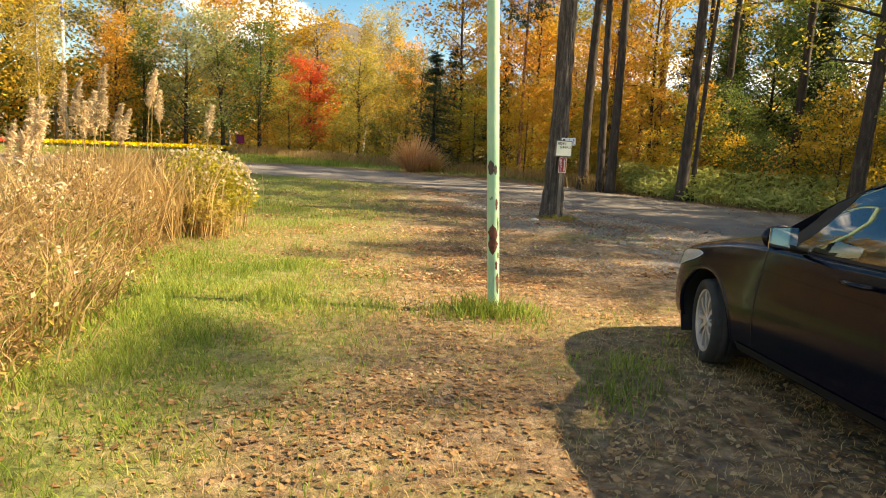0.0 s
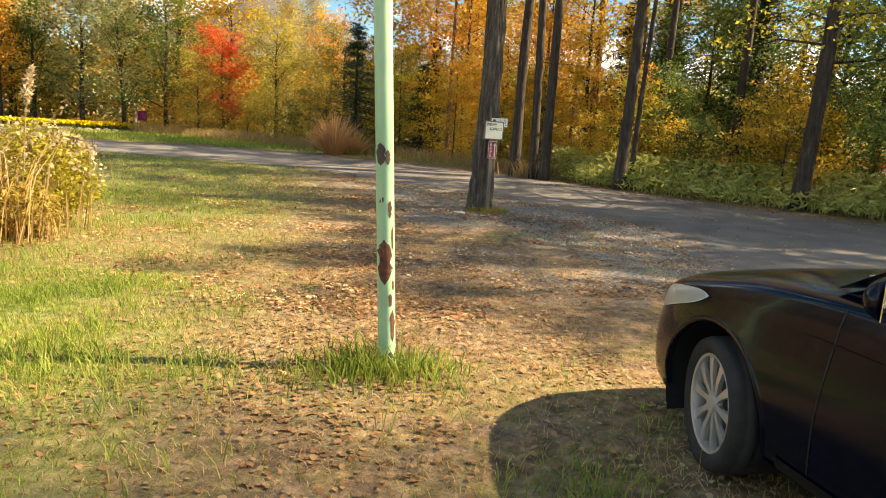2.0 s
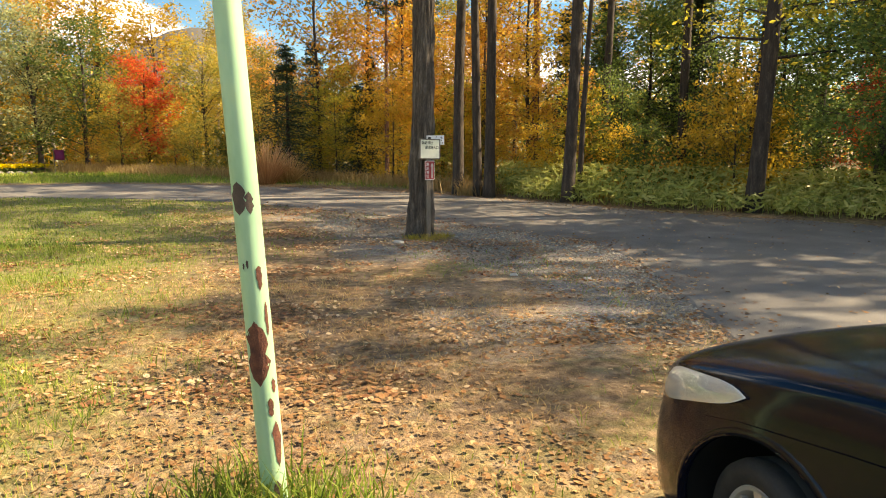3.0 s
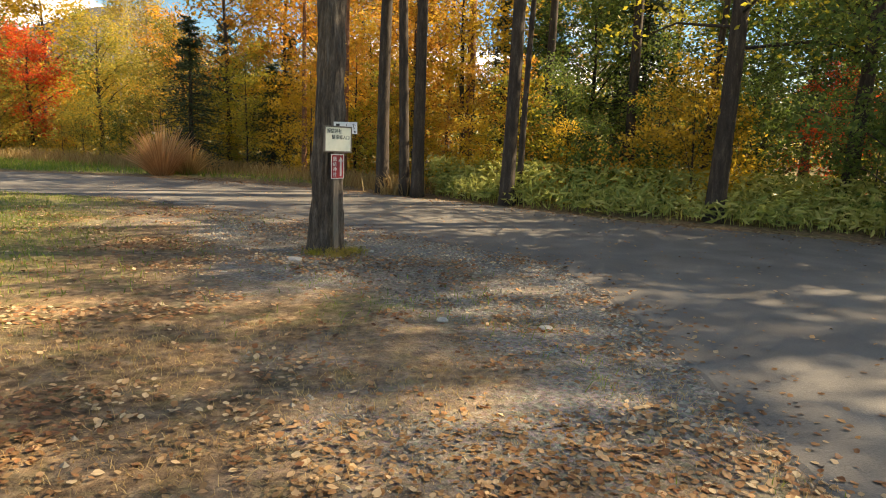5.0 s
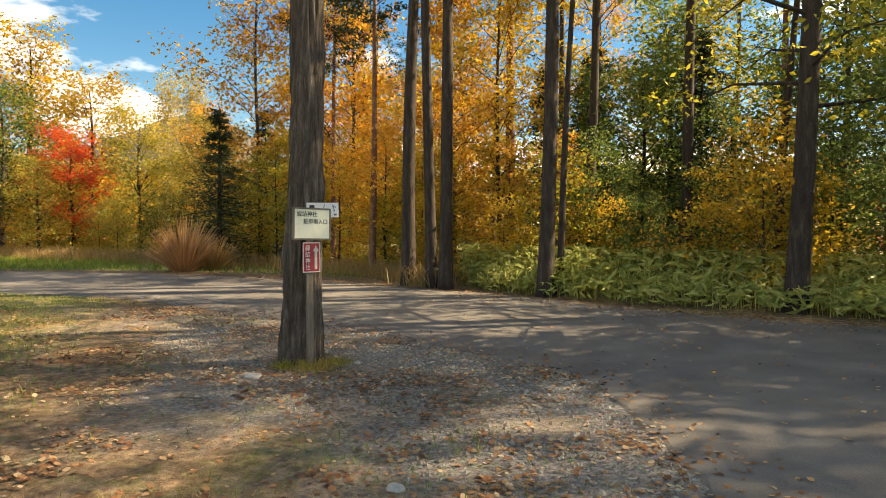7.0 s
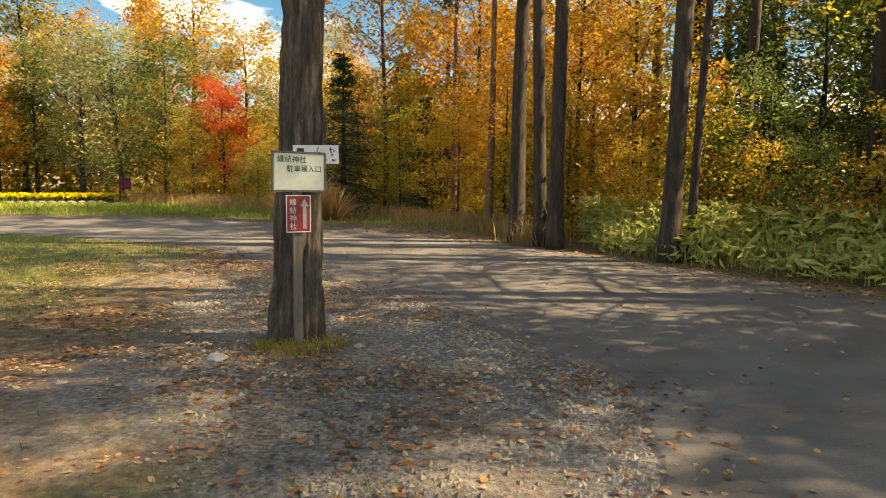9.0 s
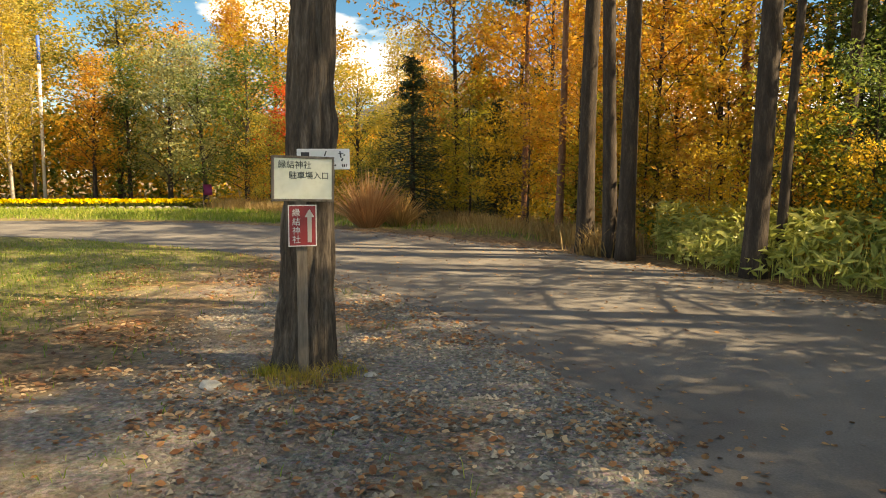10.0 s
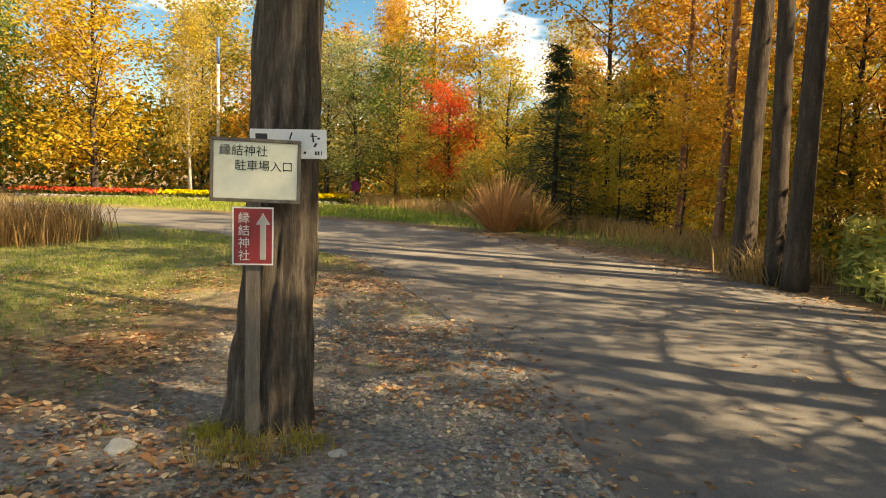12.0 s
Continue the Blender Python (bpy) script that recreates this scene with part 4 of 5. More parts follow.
def car_body():
    """Both halves of the shell, with round wheel openings."""
    bm = bmesh.new()
    for side in (1, -1):
        g = body_grid(side)
        vs = [[bm.verts.new(p) for p in row] for row in g]
        for i in range(len(vs) - 1):
            for j in range(len(vs[0]) - 1):
                quad = (vs[i][j], vs[i + 1][j], vs[i + 1][j + 1], vs[i][j + 1])
                c = sum((v.co for v in quad), Vector()) / 4
                gone = False
                for ax in (0.0, -2.43):
                    if math.hypot(c.x - ax, c.z - 0.31) < 0.365 and abs(c.y) > 0.30 and c.z < 0.72:
                        gone = True
                if not gone:
                    bm.faces.new(quad if side == 1 else quad[::-1])
        for row in vs:
            for v in row:
                for ax in (0.0, -2.43):
                    r = math.hypot(v.co.x - ax, v.co.z - 0.31)
                    if r < 0.385 and abs(v.co.y) > 0.3 and v.link_faces and any(e.is_boundary for e in v.link_edges):
                        k = 0.37 / max(r, 1e-4)
                        v.co.x, v.co.z = ax + (v.co.x - ax) * k, 0.31 + (v.co.z - 0.31) * k
    bmesh.ops.delete(bm, geom=[v for v in bm.verts if not v.link_faces], context="VERTS")
    bmesh.ops.remove_doubles(bm, verts=bm.verts, dist=0.0005)
    bmesh.ops.recalc_face_normals(bm, faces=bm.faces)
    return bm


def to_mesh(bm, name, material, shade=True):
    me = bpy.data.meshes.new(name)
    bm.to_mesh(me)
    me.materials.append(material)
    if shade:
        me.polygons.foreach_set("use_smooth", [True] * len(me.polygons))
    return me


CABIN = [(-0.52, 0.70, 0.70, 0.955, 0.965), (-0.75, 0.74, 0.685, 0.955, 1.10), (-1.05, 0.765, 0.655, 0.955, 1.27), (-1.32, 0.775, 0.625, 0.96, 1.395), (-1.55, 0.778, 0.60, 0.965, 1.445), (-1.96, 0.778, 0.59, 0.975, 1.475), (-2.36, 0.772, 0.585, 0.985, 1.46),
         (-2.68, 0.755, 0.575, 1.0, 1.41), (-2.88, 0.72, 0.56, 1.0, 1.27), (-3.02, 0.68, 0.60, 0.98, 1.0)]


def cabin_point(u, v, side=1):
    """u along the car (0 cowl .. 1 hatch), v from the belt line over the roof edge (0.6) to the middle (1)."""
    x, yb, yt, z0, z1 = catmull(CABIN, u * (len(CABIN) - 1))
    sec = [(yb, z0), (yb - 0.02, z0 + 0.3 * (z1 - z0)), (yb - (yb - yt) * 0.62, z0 + 0.72 * (z1 - z0)), (yt, z0 + 0.965 * (z1 - z0)), (yt * 0.5, z1 + 0.006), (0, z1 + 0.014)]
    y, z = catmull(sec, v * 5)
    return Vector((x, y * side, z))


def cabin_patch(u0, u1, v0, v1, side=1, out=0.0, nu=18, nv=8, slant0=0.0, slant1=0.0):
    bm = bmesh.new()
    vs = []
    for i in range(nu + 1):
        row = []
        for j in range(nv + 1):
            v = v0 + (v1 - v0) * j / nv
            u = u0 + slant0 * j / nv + (u1 + slant1 * j / nv - u0 - slant0 * j / nv) * i / nu
            p = cabin_point(u, v, side)
            row.append(bm.verts.new(p + Vector((0, side, 0.35)) * out))
        vs.append(row)
    for a, b in zip(vs, vs[1:]):
        for j in range(nv):
            bm.faces.new((a[j], b[j], b[j + 1], a[j + 1]))
    bmesh.ops.recalc_face_normals(bm, faces=bm.faces)
    return bm


def ring_profile(points, segs=48):
    """A body of revolution about y from (radius, y) points."""
    bm = bmesh.new()
    rows = [[bm.verts.new((r * math.cos(2 * math.pi * k / segs), y, r * math.sin(2 * math.pi * k / segs))) for k in range(segs)] for r, y in points]
    for a, b in zip(rows, rows[1:]):
        for k in range(segs):
            bm.faces.new((a[k], a[(k + 1) % segs], b[(k + 1) % segs], b[k]))
    bmesh.ops.recalc_face_normals(bm, faces=bm.faces)
    return bm


TYRE_MESH = to_mesh(ring_profile([(0.215, 0.02), (0.225, 0.075), (0.262, 0.092), (0.292, 0.085), (0.302, 0.055), (0.299, 0.03), (0.299, 0.026), (0.304, 0.024), (0.304, -0.024), (0.299, -0.026), (0.299, -0.03), (0.302, -0.055), (0.292, -0.085), (0.225, -0.08), (0.215, 0.0)]), "tyre", RUBBER)


def rim_mesh():
    bm = ring_profile([(0.226, 0.07), (0.222, 0.078), (0.210, 0.074), (0.204, 0.04), (0.200, -0.05)])
    for k in range(10):
        a = 2 * math.pi * k / 10
        w0, w1 = 0.012, 0.023
        pts = []
        for r, w, y in ((0.03, w0, 0.055), (0.12, 0.014, 0.064), (0.208, w1, 0.062)):
            for sgn in (-1, 1):
                for dy in (0, -0.02):
                    pts.append(bm.verts.new((r * math.cos(a) - sgn * w * math.sin(a), y + dy, r * math.sin(a) + sgn * w * math.cos(a))))
        for q in (0, 4):
            f = [pts[q], pts[q + 2], pts[q + 6], pts[q + 4]]
            bm.faces.new(f)
            bm.faces.new((pts[q], pts[q + 4], pts[q + 5], pts[q + 1]))
            bm.faces.new((pts[q + 2], pts[q + 3], pts[q + 7], pts[q + 6]))
    hub = bmesh.ops.create_cone(bm, cap_ends=True, segments=20, radius1=0.05, radius2=0.04, depth=0.04)["verts"]
    bmesh.ops.rotate(bm, verts=hub, matrix=Matrix.Rotation(radians(-90), 3, "X"))
    bmesh.ops.translate(bm, verts=hub, vec=(0, 0.05, 0))
    bmesh.ops.recalc_face_normals(bm, faces=bm.faces)
    return to_mesh(bm, "rim", ALLOY, False)


def make_car():
    car = thing("car", CAR, "dark navy compact hatchback parked on leafy ground", "car")
    body_bm = car_body()
    tree = BVHTree.FromBMesh(body_bm)
    body = part("body", to_mesh(body_bm, "body", PAINT), car, "glossy dark navy paintwork")
    rim = rim_mesh()
    disc = to_mesh(ring_profile([(0.19, -0.02), (0.0005, -0.02)]), "brake", plain("brake_shadow_metal", (0.05, 0.05, 0.05), 0.6, 0.5))
    for x, side, steer in ((0, 1, -14), (0, -1, -14), (-2.43, 1, 0), (-2.43, -1, 0)):
        w = part("wheel", TYRE_MESH, car, "", pose(x, 0.725 * side, 0.304, 0, 0, steer + (0 if side > 0 else 180)))
        part("rim", rim, w, "ten-spoke silver alloy rim")
        part("brake_disc", disc, w)
        bm = ring_profile([(0.372, 0.80), (0.372, 0.42), (0.02, 0.40)], 40)
        for v in bm.verts:
            v.co = Vector((v.co.x + x, v.co.y * side, v.co.z + 0.31))
        bmesh.ops.delete(bm, geom=[f for f in bm.faces if f.calc_center_median().z < 0.16], context="FACES")
        part("wheel_liner", to_mesh(bm, "wheel_liner", PLASTIC), car)

    def project(points, name, material, out=0.004, y0=2.0, label="", parent=car, side=1):
        """A patch laid on the body's side: rows of (x, z), thrown on along y."""
        bm = bmesh.new()
        rows = []
        for row in points:
            r = []
            for x, z in row:
                hit = tree.ray_cast(Vector((x, y0 * side, z)), Vector((0, -side, 0)))
                if hit[0] is None:
                    hit = tree.find_nearest(Vector((x, 0.7 * side, z)))
                nrm = hit[1] if hit[1].y * side > 0 else -hit[1]
                r.append(bm.verts.new(hit[0] + nrm * out))
            rows.append(r)
        for a, b in zip(rows, rows[1:]):
            for j in range(len(a) - 1):
                bm.faces.new((a[j], a[j + 1], b[j + 1], b[j]))
        bmesh.ops.recalc_face_normals(bm, faces=bm.faces)
        return part(name, to_mesh(bm, name, material), parent, label)

    for side in (1, -1):
        lamp = []
        for i in range(15):
            t = i / 14
            x = 0.62 - 0.52 * t
            lo, hi = 0.575 + 0.175 * t ** 0.8, 0.70 + 0.105 * t ** 0.6
            mid, half = (lo + hi) / 2, (hi - lo) / 2 * (1 - abs(2 * t - 1) ** 5)
            lamp.append([(x, mid + half * (2 * j / 6 - 1)) for j in range(7)])
        h = project(lamp, "headlight", CHROME, 0.003, label="clear headlight with bright reflector", side=side)
        project(lamp, "lens", LENS, 0.014, parent=h, side=side)
        for x0, z0, z1 in ((-0.62, 0.30, 0.92), (-1.75, 0.26, 0.95)):
            project([[(x0 - 0.05 * (z - 0.3), z) for z in np.linspace(z0, z1, 12)], [(x0 - 0.008 - 0.05 * (z - 0.3), z) for z in np.linspace(z0, z1, 12)]], "door_gap", PLASTIC, 0.002, side=side)
        project([[(x, 0.238) for x in np.linspace(-0.45, -1.95, 14)], [(x, 0.29) for x in np.linspace(-0.45, -1.95, 14)]], "sill_trim", PLASTIC, 0.008, side=side)
        crease = [[(x, 0.685 + 0.10 * smooth(0.3, -0.6, x) - 0.05 * smooth(0.05, 0.4, x) + dz) for x in np.linspace(0.28, -1.9, 26)] for dz in (0, 0.012)]
        project(crease, "crease", PAINT, 0.006, side=side)
        # wheel arch lip
        for ax in (0.0, -2.43):
            bm = bmesh.new()
            prev = None
            for k in range(33):
                a = radians(-8 + 196 * k / 32)
                ring = []
                for dr, out in ((0.0, -0.02), (0.0, 0.006), (0.018, 0.007), (0.03, 0.0)):
                    x, z = ax + (0.369 + dr) * math.cos(a), 0.31 + (0.369 + dr) * math.sin(a)
                    hit = tree.ray_cast(Vector((ax + 0.41 * math.cos(a), 2 * side, 0.31 + 0.41 * math.sin(a))), Vector((0, -side, 0)))
                    y = hit[0].y if hit[0] is not None else 0.83 * side
                    ring.append(bm.verts.new((x, y + side * out, z)))
                if prev:
                    for j in range(3):
                        bm.faces.new((prev[j], ring[j], ring[j + 1], prev[j + 1]))
                prev = ring
            bmesh.ops.recalc_face_normals(bm, faces=bm.faces)
            part("arch_lip", to_mesh(bm, "arch_lip", PAINT), car)
        # glass, pillars
        part("front_window", to_mesh(cabin_patch(0.10, 0.54, 0.03, 0.56, side, 0.0, slant0=0.19), "front_window", GLASS), car, "tinted side window")
        part("rear_window", to_mesh(cabin_patch(0.56, 0.82, 0.03, 0.56, side), "rear_window", GLASS), car, "tinted side window")
        part("a_pillar", to_mesh(cabin_patch(0.0, 0.31, 0.56, 0.68, side, 0.006), "a_pillar", PAINT), car)
        part("window_corner", to_mesh(cabin_patch(0.02, 0.10, 0.0, 0.56, side, 0.002, slant1=0.20, slant0=0.20), "window_corner", PLASTIC), car)
        part("b_pillar", to_mesh(cabin_patch(0.535, 0.565, 0.0, 0.58, side, 0.003), "b_pillar", PLASTIC), car)
        part("c_pillar", to_mesh(cabin_patch(0.815, 0.99, 0.0, 0.60, side, 0.003), "c_pillar", PAINT), car)
        part("belt_trim", to_mesh(cabin_patch(0.06, 0.84, -0.005, 0.035, side, 0.006, nv=2), "belt_trim", PLASTIC), car)
        part("roof_rail", to_mesh(cabin_patch(0.31, 0.90, 0.54, 0.70, side, 0.005), "roof_rail", PAINT), car)
        part("roof", to_mesh(cabin_patch(0.335, 0.86, 0.66, 1.0, side, 0.0), "roof", PAINT), car)
        part("windshield", to_mesh(cabin_patch(0.01, 0.34, 0.66, 1.0, side, 0.0), "windshield", GLASS), car).visible_shadow = False
        part("hatch_glass", to_mesh(cabin_patch(0.86, 0.99, 0.6, 1.0, side, 0.0), "hatch_glass", GLASS), car).visible_shadow = False
        # door mirror: painted shell, dark stalk, bright glass
        bm = bmesh.new()
        bmesh.ops.create_uvsphere(bm, u_segments=20, v_segments=12, radius=1)
        for v in bm.verts:
            v.co = Vector((v.co.x * 0.075 if v.co.x > 0 else v.co.x * 0.02, v.co.y * 0.115, v.co.z * 0.072))
        mir = part("mirror", to_mesh(bm, "mirror", PAINT), car, "dark mirror housing", pose(-0.98, 0.95 * side, 1.04, 0, 0, 8 * side))
        part("mirror_glass", slab(0.19, 0.115, 0.004, plain("mirror_silver", (0.8, 0.8, 0.8), 0.03, 1.0), 0.0015), mir, "", pose(-0.022, 0, 0, 0, 0, 90))
        s = Soup()
        s.tube([(-0.96, 0.78 * side, 0.975), (-0.97, 0.86 * side, 0.985), (-0.97, 0.92 * side, 1.0)], [0.03, 0.026, 0.03], 10)
        part("mirror_stalk", s.mesh("mirror_stalk", PLASTIC, True), car)
        for x in (-1.48, -2.32):
            s = Soup()
            y = 0.852 * side
            s.tube([(x + 0.11, y - 0.02 * side, 0.872), (x + 0.085, y + 0.02 * side, 0.876), (x, y + 0.03 * side, 0.88), (x - 0.085, y + 0.02 * side, 0.882), (x - 0.11, y - 0.02 * side, 0.882)], [0.012, 0.014, 0.015, 0.014, 0.012], 10)
            part("door_handle", s.mesh("door_handle", PAINT, True), car)
        # seats
        bm = bmesh.new()
        for c, d in (((-1.55, 0.36, 0.55), (0.5, 0.48, 0.16)), ((-1.82, 0.36, 0.88), (0.14, 0.46, 0.6)), ((-1.86, 0.36, 1.24), (0.08, 0.26, 0.16))):
            v = bmesh.ops.create_cube(bm, size=1)["verts"]
            for q in v:
                q.co = Vector((q.co.x * d[0] + c[0], (q.co.y * d[1] + c[1]) * side, q.co.z * d[2] + c[2]))
        bmesh.ops.bevel(bm, geom=bm.edges[:], offset=0.04, segments=2, affect="EDGES")
        bmesh.ops.recalc_face_normals(bm, faces=bm.faces)
        part("seat", to_mesh(bm, "seat", SEAT_CLOTH), car)
        s = Soup()
        s.tube([(-0.44, 0.1 * side, 1.0), (-0.50, 0.35 * side, 1.012), (-0.52, 0.6 * side, 1.01)], [0.009, 0.009, 0.006], 6)
        part("wiper", s.mesh("wiper", PLASTIC), car)
    s = Soup()
    s.tube([(-1.0, -0.70, 0.88), (-0.98, 0, 0.91), (-1.0, 0.70, 0.88)], [0.12, 0.13, 0.12], 12)
    part("dashboard", s.mesh("dashboard", PLASTIC, True), car)
    s = Soup()
    s.tube([(-1.2 + 0.06 * math.sin(2 * math.pi * k / 24), -0.36 + 0.18 * math.cos(2 * math.pi * k / 24), 0.98 + 0.17 * math.sin(2 * math.pi * k / 24)) for k in range(25)], [0.014] * 25, 8)
    part("steering_wheel", s.mesh("steering_wheel", PLASTIC, True), car)
    s = Soup()
    s.box((0.845, 0, 0.40), (0.02, 0.7, 0.13))
    part("grille", s.mesh("grille", PLASTIC), car)
    return car


make_car()

# ---- undergrowth and ground cover ----
rng = np.random.default_rng(77)


def stuff(name, soup, material, label, category):
    ob = new(name, soup.mesh(name, material))
    return tagged(ob, label, category, kind="stuff")


def field(n, x0, x1, y0, y1, keep):
    """Random places in a rectangle, kept with the chance keep(x, y)."""
    step = max(0.12, math.sqrt((x1 - x0) * (y1 - y0) / 9000))
    cells = [(x, y, keep(x, y)) for x in np.arange(x0 + step / 2, x1, step) for y in np.arange(y0 + step / 2, y1, step)]
    cells = np.array([c for c in cells if c[2] > 0])
    pick = rng.choice(len(cells), n, p=cells[:, 2] / cells[:, 2].sum())
    q = cells[pick, :2] + rng.uniform(-0.5, 0.5, (n, 2)) * step
    return np.column_stack([q, [ground_z(x, y) for x, y in q]])


def off_road(x, y):
    return not inside(ROAD_POLY, x, y)


# lawn blades
s = Soup()
p = field(78000, -6, 4.2, 2.2, 15, lambda x, y: grass_at(x, y) ** 1.5 * (1.0 if y < 9 else 0.5) * off_road(x, y))
tall = np.array([0.55 + 1.0 * smooth(-0.15, 0.35, fbm(x, y, 1.3, 120)) for x, y, _ in p])
s.blades(p, rng.uniform(0.03, 0.11, len(p)) * tall, 0.006, rng, 1.1)
stuff("lawn_grass", s, GRASS, "short green lawn blades among dry leaves", "grass")
s = Soup()
p = field(46000, -3, 4.2, 2.2, 12, lambda x, y: (0.25 + 0.5 * smooth(-0.2, 0.3, fbm(x, y, 0.9, 33))) * off_road(x, y))
s.blades(p, rng.uniform(0.012, 0.05, len(p)), 0.004, rng, 2.2)
stuff("dry_lawn_grass", s, DRYGRASS, "withered straw-coloured grass blades", "grass")
s = Soup()
p = field(14000, -9, 3.5, 13, 24, lambda x, y: (0.1 + grass_at(x, y)) * off_road(x, y) * (1 - gravel_at(x, y)))
s.blades(p, rng.uniform(0.03, 0.09, len(p)), 0.010, rng, 1.0)
stuff("meadow_grass", s, GRASS, "short grass between tree and road", "grass")
# verge beyond the road
s = Soup()
p = field(15000, -24, 6, 26, 37, lambda x, y: off_road(x, y) * grass_at(x, y))
s.blades(p, rng.uniform(0.06, 0.22, len(p)), 0.022, rng, 1.0)
stuff("verge_grass", s, GRASS, "sunlit mown grass verge beyond the road", "grass")


s = Soup()
p = field(8000, -14, 7, 24, 39, lambda x, y: math.exp(-((y - wood_edge(x) - 0.6) / 0.9) ** 2) * (0.35 + 0.65 * smooth(-0.1, 0.3, fbm(x, y, 0.5, 60))) * off_road(x, y))
s.blades(p, rng.uniform(0.12, 0.6, len(p)), 0.02, rng, 0.8)
stuff("dry_verge_grass", s, DRYGRASS, "tall dry grass along the wood's edge", "grass")
# bamboo grass on the east side
s = Soup()
p = field(15000, 4.8, 20, 12, 26, lambda x, y: smooth(-0.1, 0.5, y - wood_edge(x)) * smooth(5.0, 2.0, y - wood_edge(x)) * (0.4 + 0.6 * smooth(-0.3, 0.2, fbm(x, y, 0.6, 70))) * off_road(x, y))
h = np.array([min(0.95, 0.25 + 0.45 * (y - wood_edge(x))) for x, y, _ in p]) * rng.uniform(0.3, 1.0, len(p))
p[:, 2] += h
s.leaves(p, 0.23, rng, droop=0.15, slim=0.30)
stuff("bamboo_grass", s, SASA, "knee-high broad-leaved bamboo grass under the trees", "undergrowth")
s = Soup()
p = field(3000, 4.8, 20, 12, 26, lambda x, y: smooth(0.0, 0.5, y - wood_edge(x)) * smooth(4.0, 2.0, y - wood_edge(x)) * off_road(x, y))
s.blades(p, rng.uniform(0.3, 0.9, len(p)), 0.012, rng, 0.3)
stuff("bamboo_grass_stems", s, SASA, "thin stems of bamboo grass", "undergrowth")
# closed wall of leaves deeper in the woods
for nm, m, a0, a1, count, seed in (("far_thicket_gold", GOLD, -20, 75, 16000, 1), ("far_thicket_green", GREEN, -75, 75, 42000, 2), ("far_thicket_olive", OLIVE, -75, 75, 30000, 3), ("far_thicket_orange", ORANGE, -40, 70, 12000, 4)):
    g = np.random.default_rng(seed)
    a = np.radians(g.uniform(a0, a1, count))
    top = np.array([5.0 + 1.5 * noise.noise(Vector((v * 9, seed * 5, 0))) + 1.0 * noise.noise(Vector((v * 30, seed, 2))) for v in a])
    r = g.uniform(40, 56, count)
    z = top * g.uniform(0, 1, count) ** 0.8
    pts = np.stack([4 - r * np.sin(a), 10 + r * np.cos(a), 0.6 + z], 1)
    s = Soup()
    s.leaves(pts, 0.36, g)
    stuff(nm, s, m, "distant tangle of autumn woodland foliage", "woodland")
# low thicket at the wood's edge
for nm, m, x0, x1, count, top, dens in (("edge_thicket_olive", OLIVE, -16, 5, 9000, 1.5, 81), ("edge_thicket_gold", GOLD, -12, 6, 6000, 1.7, 82), ("edge_thicket_green", GREEN, 4.5, 20, 9000, 1.6, 83), ("edge_thicket_orange", ORANGE, 0, 9, 4000, 1.6, 84), ("edge_thicket_lime", YGREEN, 6, 20, 5000, 1.3, 85)):
    p = field(count, x0, x1, 12, 42, lambda x, y: smooth(1.2, 2.4, y - wood_edge(x)) * smooth(6.5, 3.5, y - wood_edge(x)) * smooth(-0.05, 0.25, fbm(x, y, 0.45, dens)))
    p[:, 2] += np.array([0.1 + top * (0.55 + 0.9 * fbm(x, y, 0.7, dens + 5)) for x, y, _ in p]).clip(0.2, 5) * rng.uniform(0.02, 1.0, len(p))
    s = Soup()
    s.leaves(p, 0.12, rng)
    stuff(nm, s, m, "leafy bushes at the edge of the wood", "undergrowth")

# fallen leaves
def litter(count, keep, size, x0, x1, y0, y1, name, lift=0.012, material=LITTER):
    p = field(count, x0, x1, y0, y1, keep)
    n = len(p)
    a = rng.uniform(0, 2 * math.pi, n)
    L = rng.uniform(0.55, 1.25, n) * size
    s = Soup()
    tilt = rng.normal(0, 0.22, (n, 2))
    shape = ((-0.5, 0.0, 0.0), (-0.18, 0.34, 0.10), (0.16, 0.30, 0.14), (0.55, 0.0, 0.05), (0.12, -0.33, 0.13), (-0.2, -0.30, 0.08))
    for i in range(n):
        c, d = math.cos(a[i]), math.sin(a[i])
        b = len(s.v)
        curl = rng.uniform(0.1, 0.8)
        for x, y, z in shape:
            x, y = x * L[i], y * L[i] * 1.15
            s.v.append((p[i][0] + c * x - d * y, p[i][1] + d * x + c * y, p[i][2] + lift + z * L[i] * curl + x * tilt[i][0] + y * tilt[i][1]))
        s.f += [(b, b + 3, b + 2, b + 1), (b, b + 5, b + 4, b + 3)]
    return stuff(name, s, material, "scattered dry brown and tan fallen leaves", "leaves")


litter(15000, lambda x, y: (1 - 0.9 * grass_at(x, y)) * (0.3 + 0.7 * smooth(-0.25, 0.25, fbm(x, y, 0.8, 50))) * off_road(x, y), 0.034, -3.5, 4.3, 2.2, 10, "fallen_leaves")
litter(16000, lambda x, y: (1 - 0.6 * grass_at(x, y)) * (0.12 + 0.88 * smooth(-0.05, 0.35, fbm(x, y, 0.7, 51))) * (1 - 0.2 * gravel_at(x, y)) * off_road(x, y), 0.046, -5, 5, 8, 20.5, "fallen_leaves_by_the_tree", 0.012, FIELD_LITTER)
litter(1100, lambda x, y: inside(ROAD_POLY, x, y), 0.045, -4, 11, 8, 27, "fallen_leaves_on_the_road", 0.018)
litter(4200, lambda x, y: math.exp(-(near_distance(x, y, ROAD_NEAR) / 0.35) ** 2) + math.exp(-(near_distance(x, y, ROAD_FAR) / 0.5) ** 2), 0.042, -3, 12, 8, 28, "fallen_leaves_along_the_edge", 0.016, FIELD_LITTER)

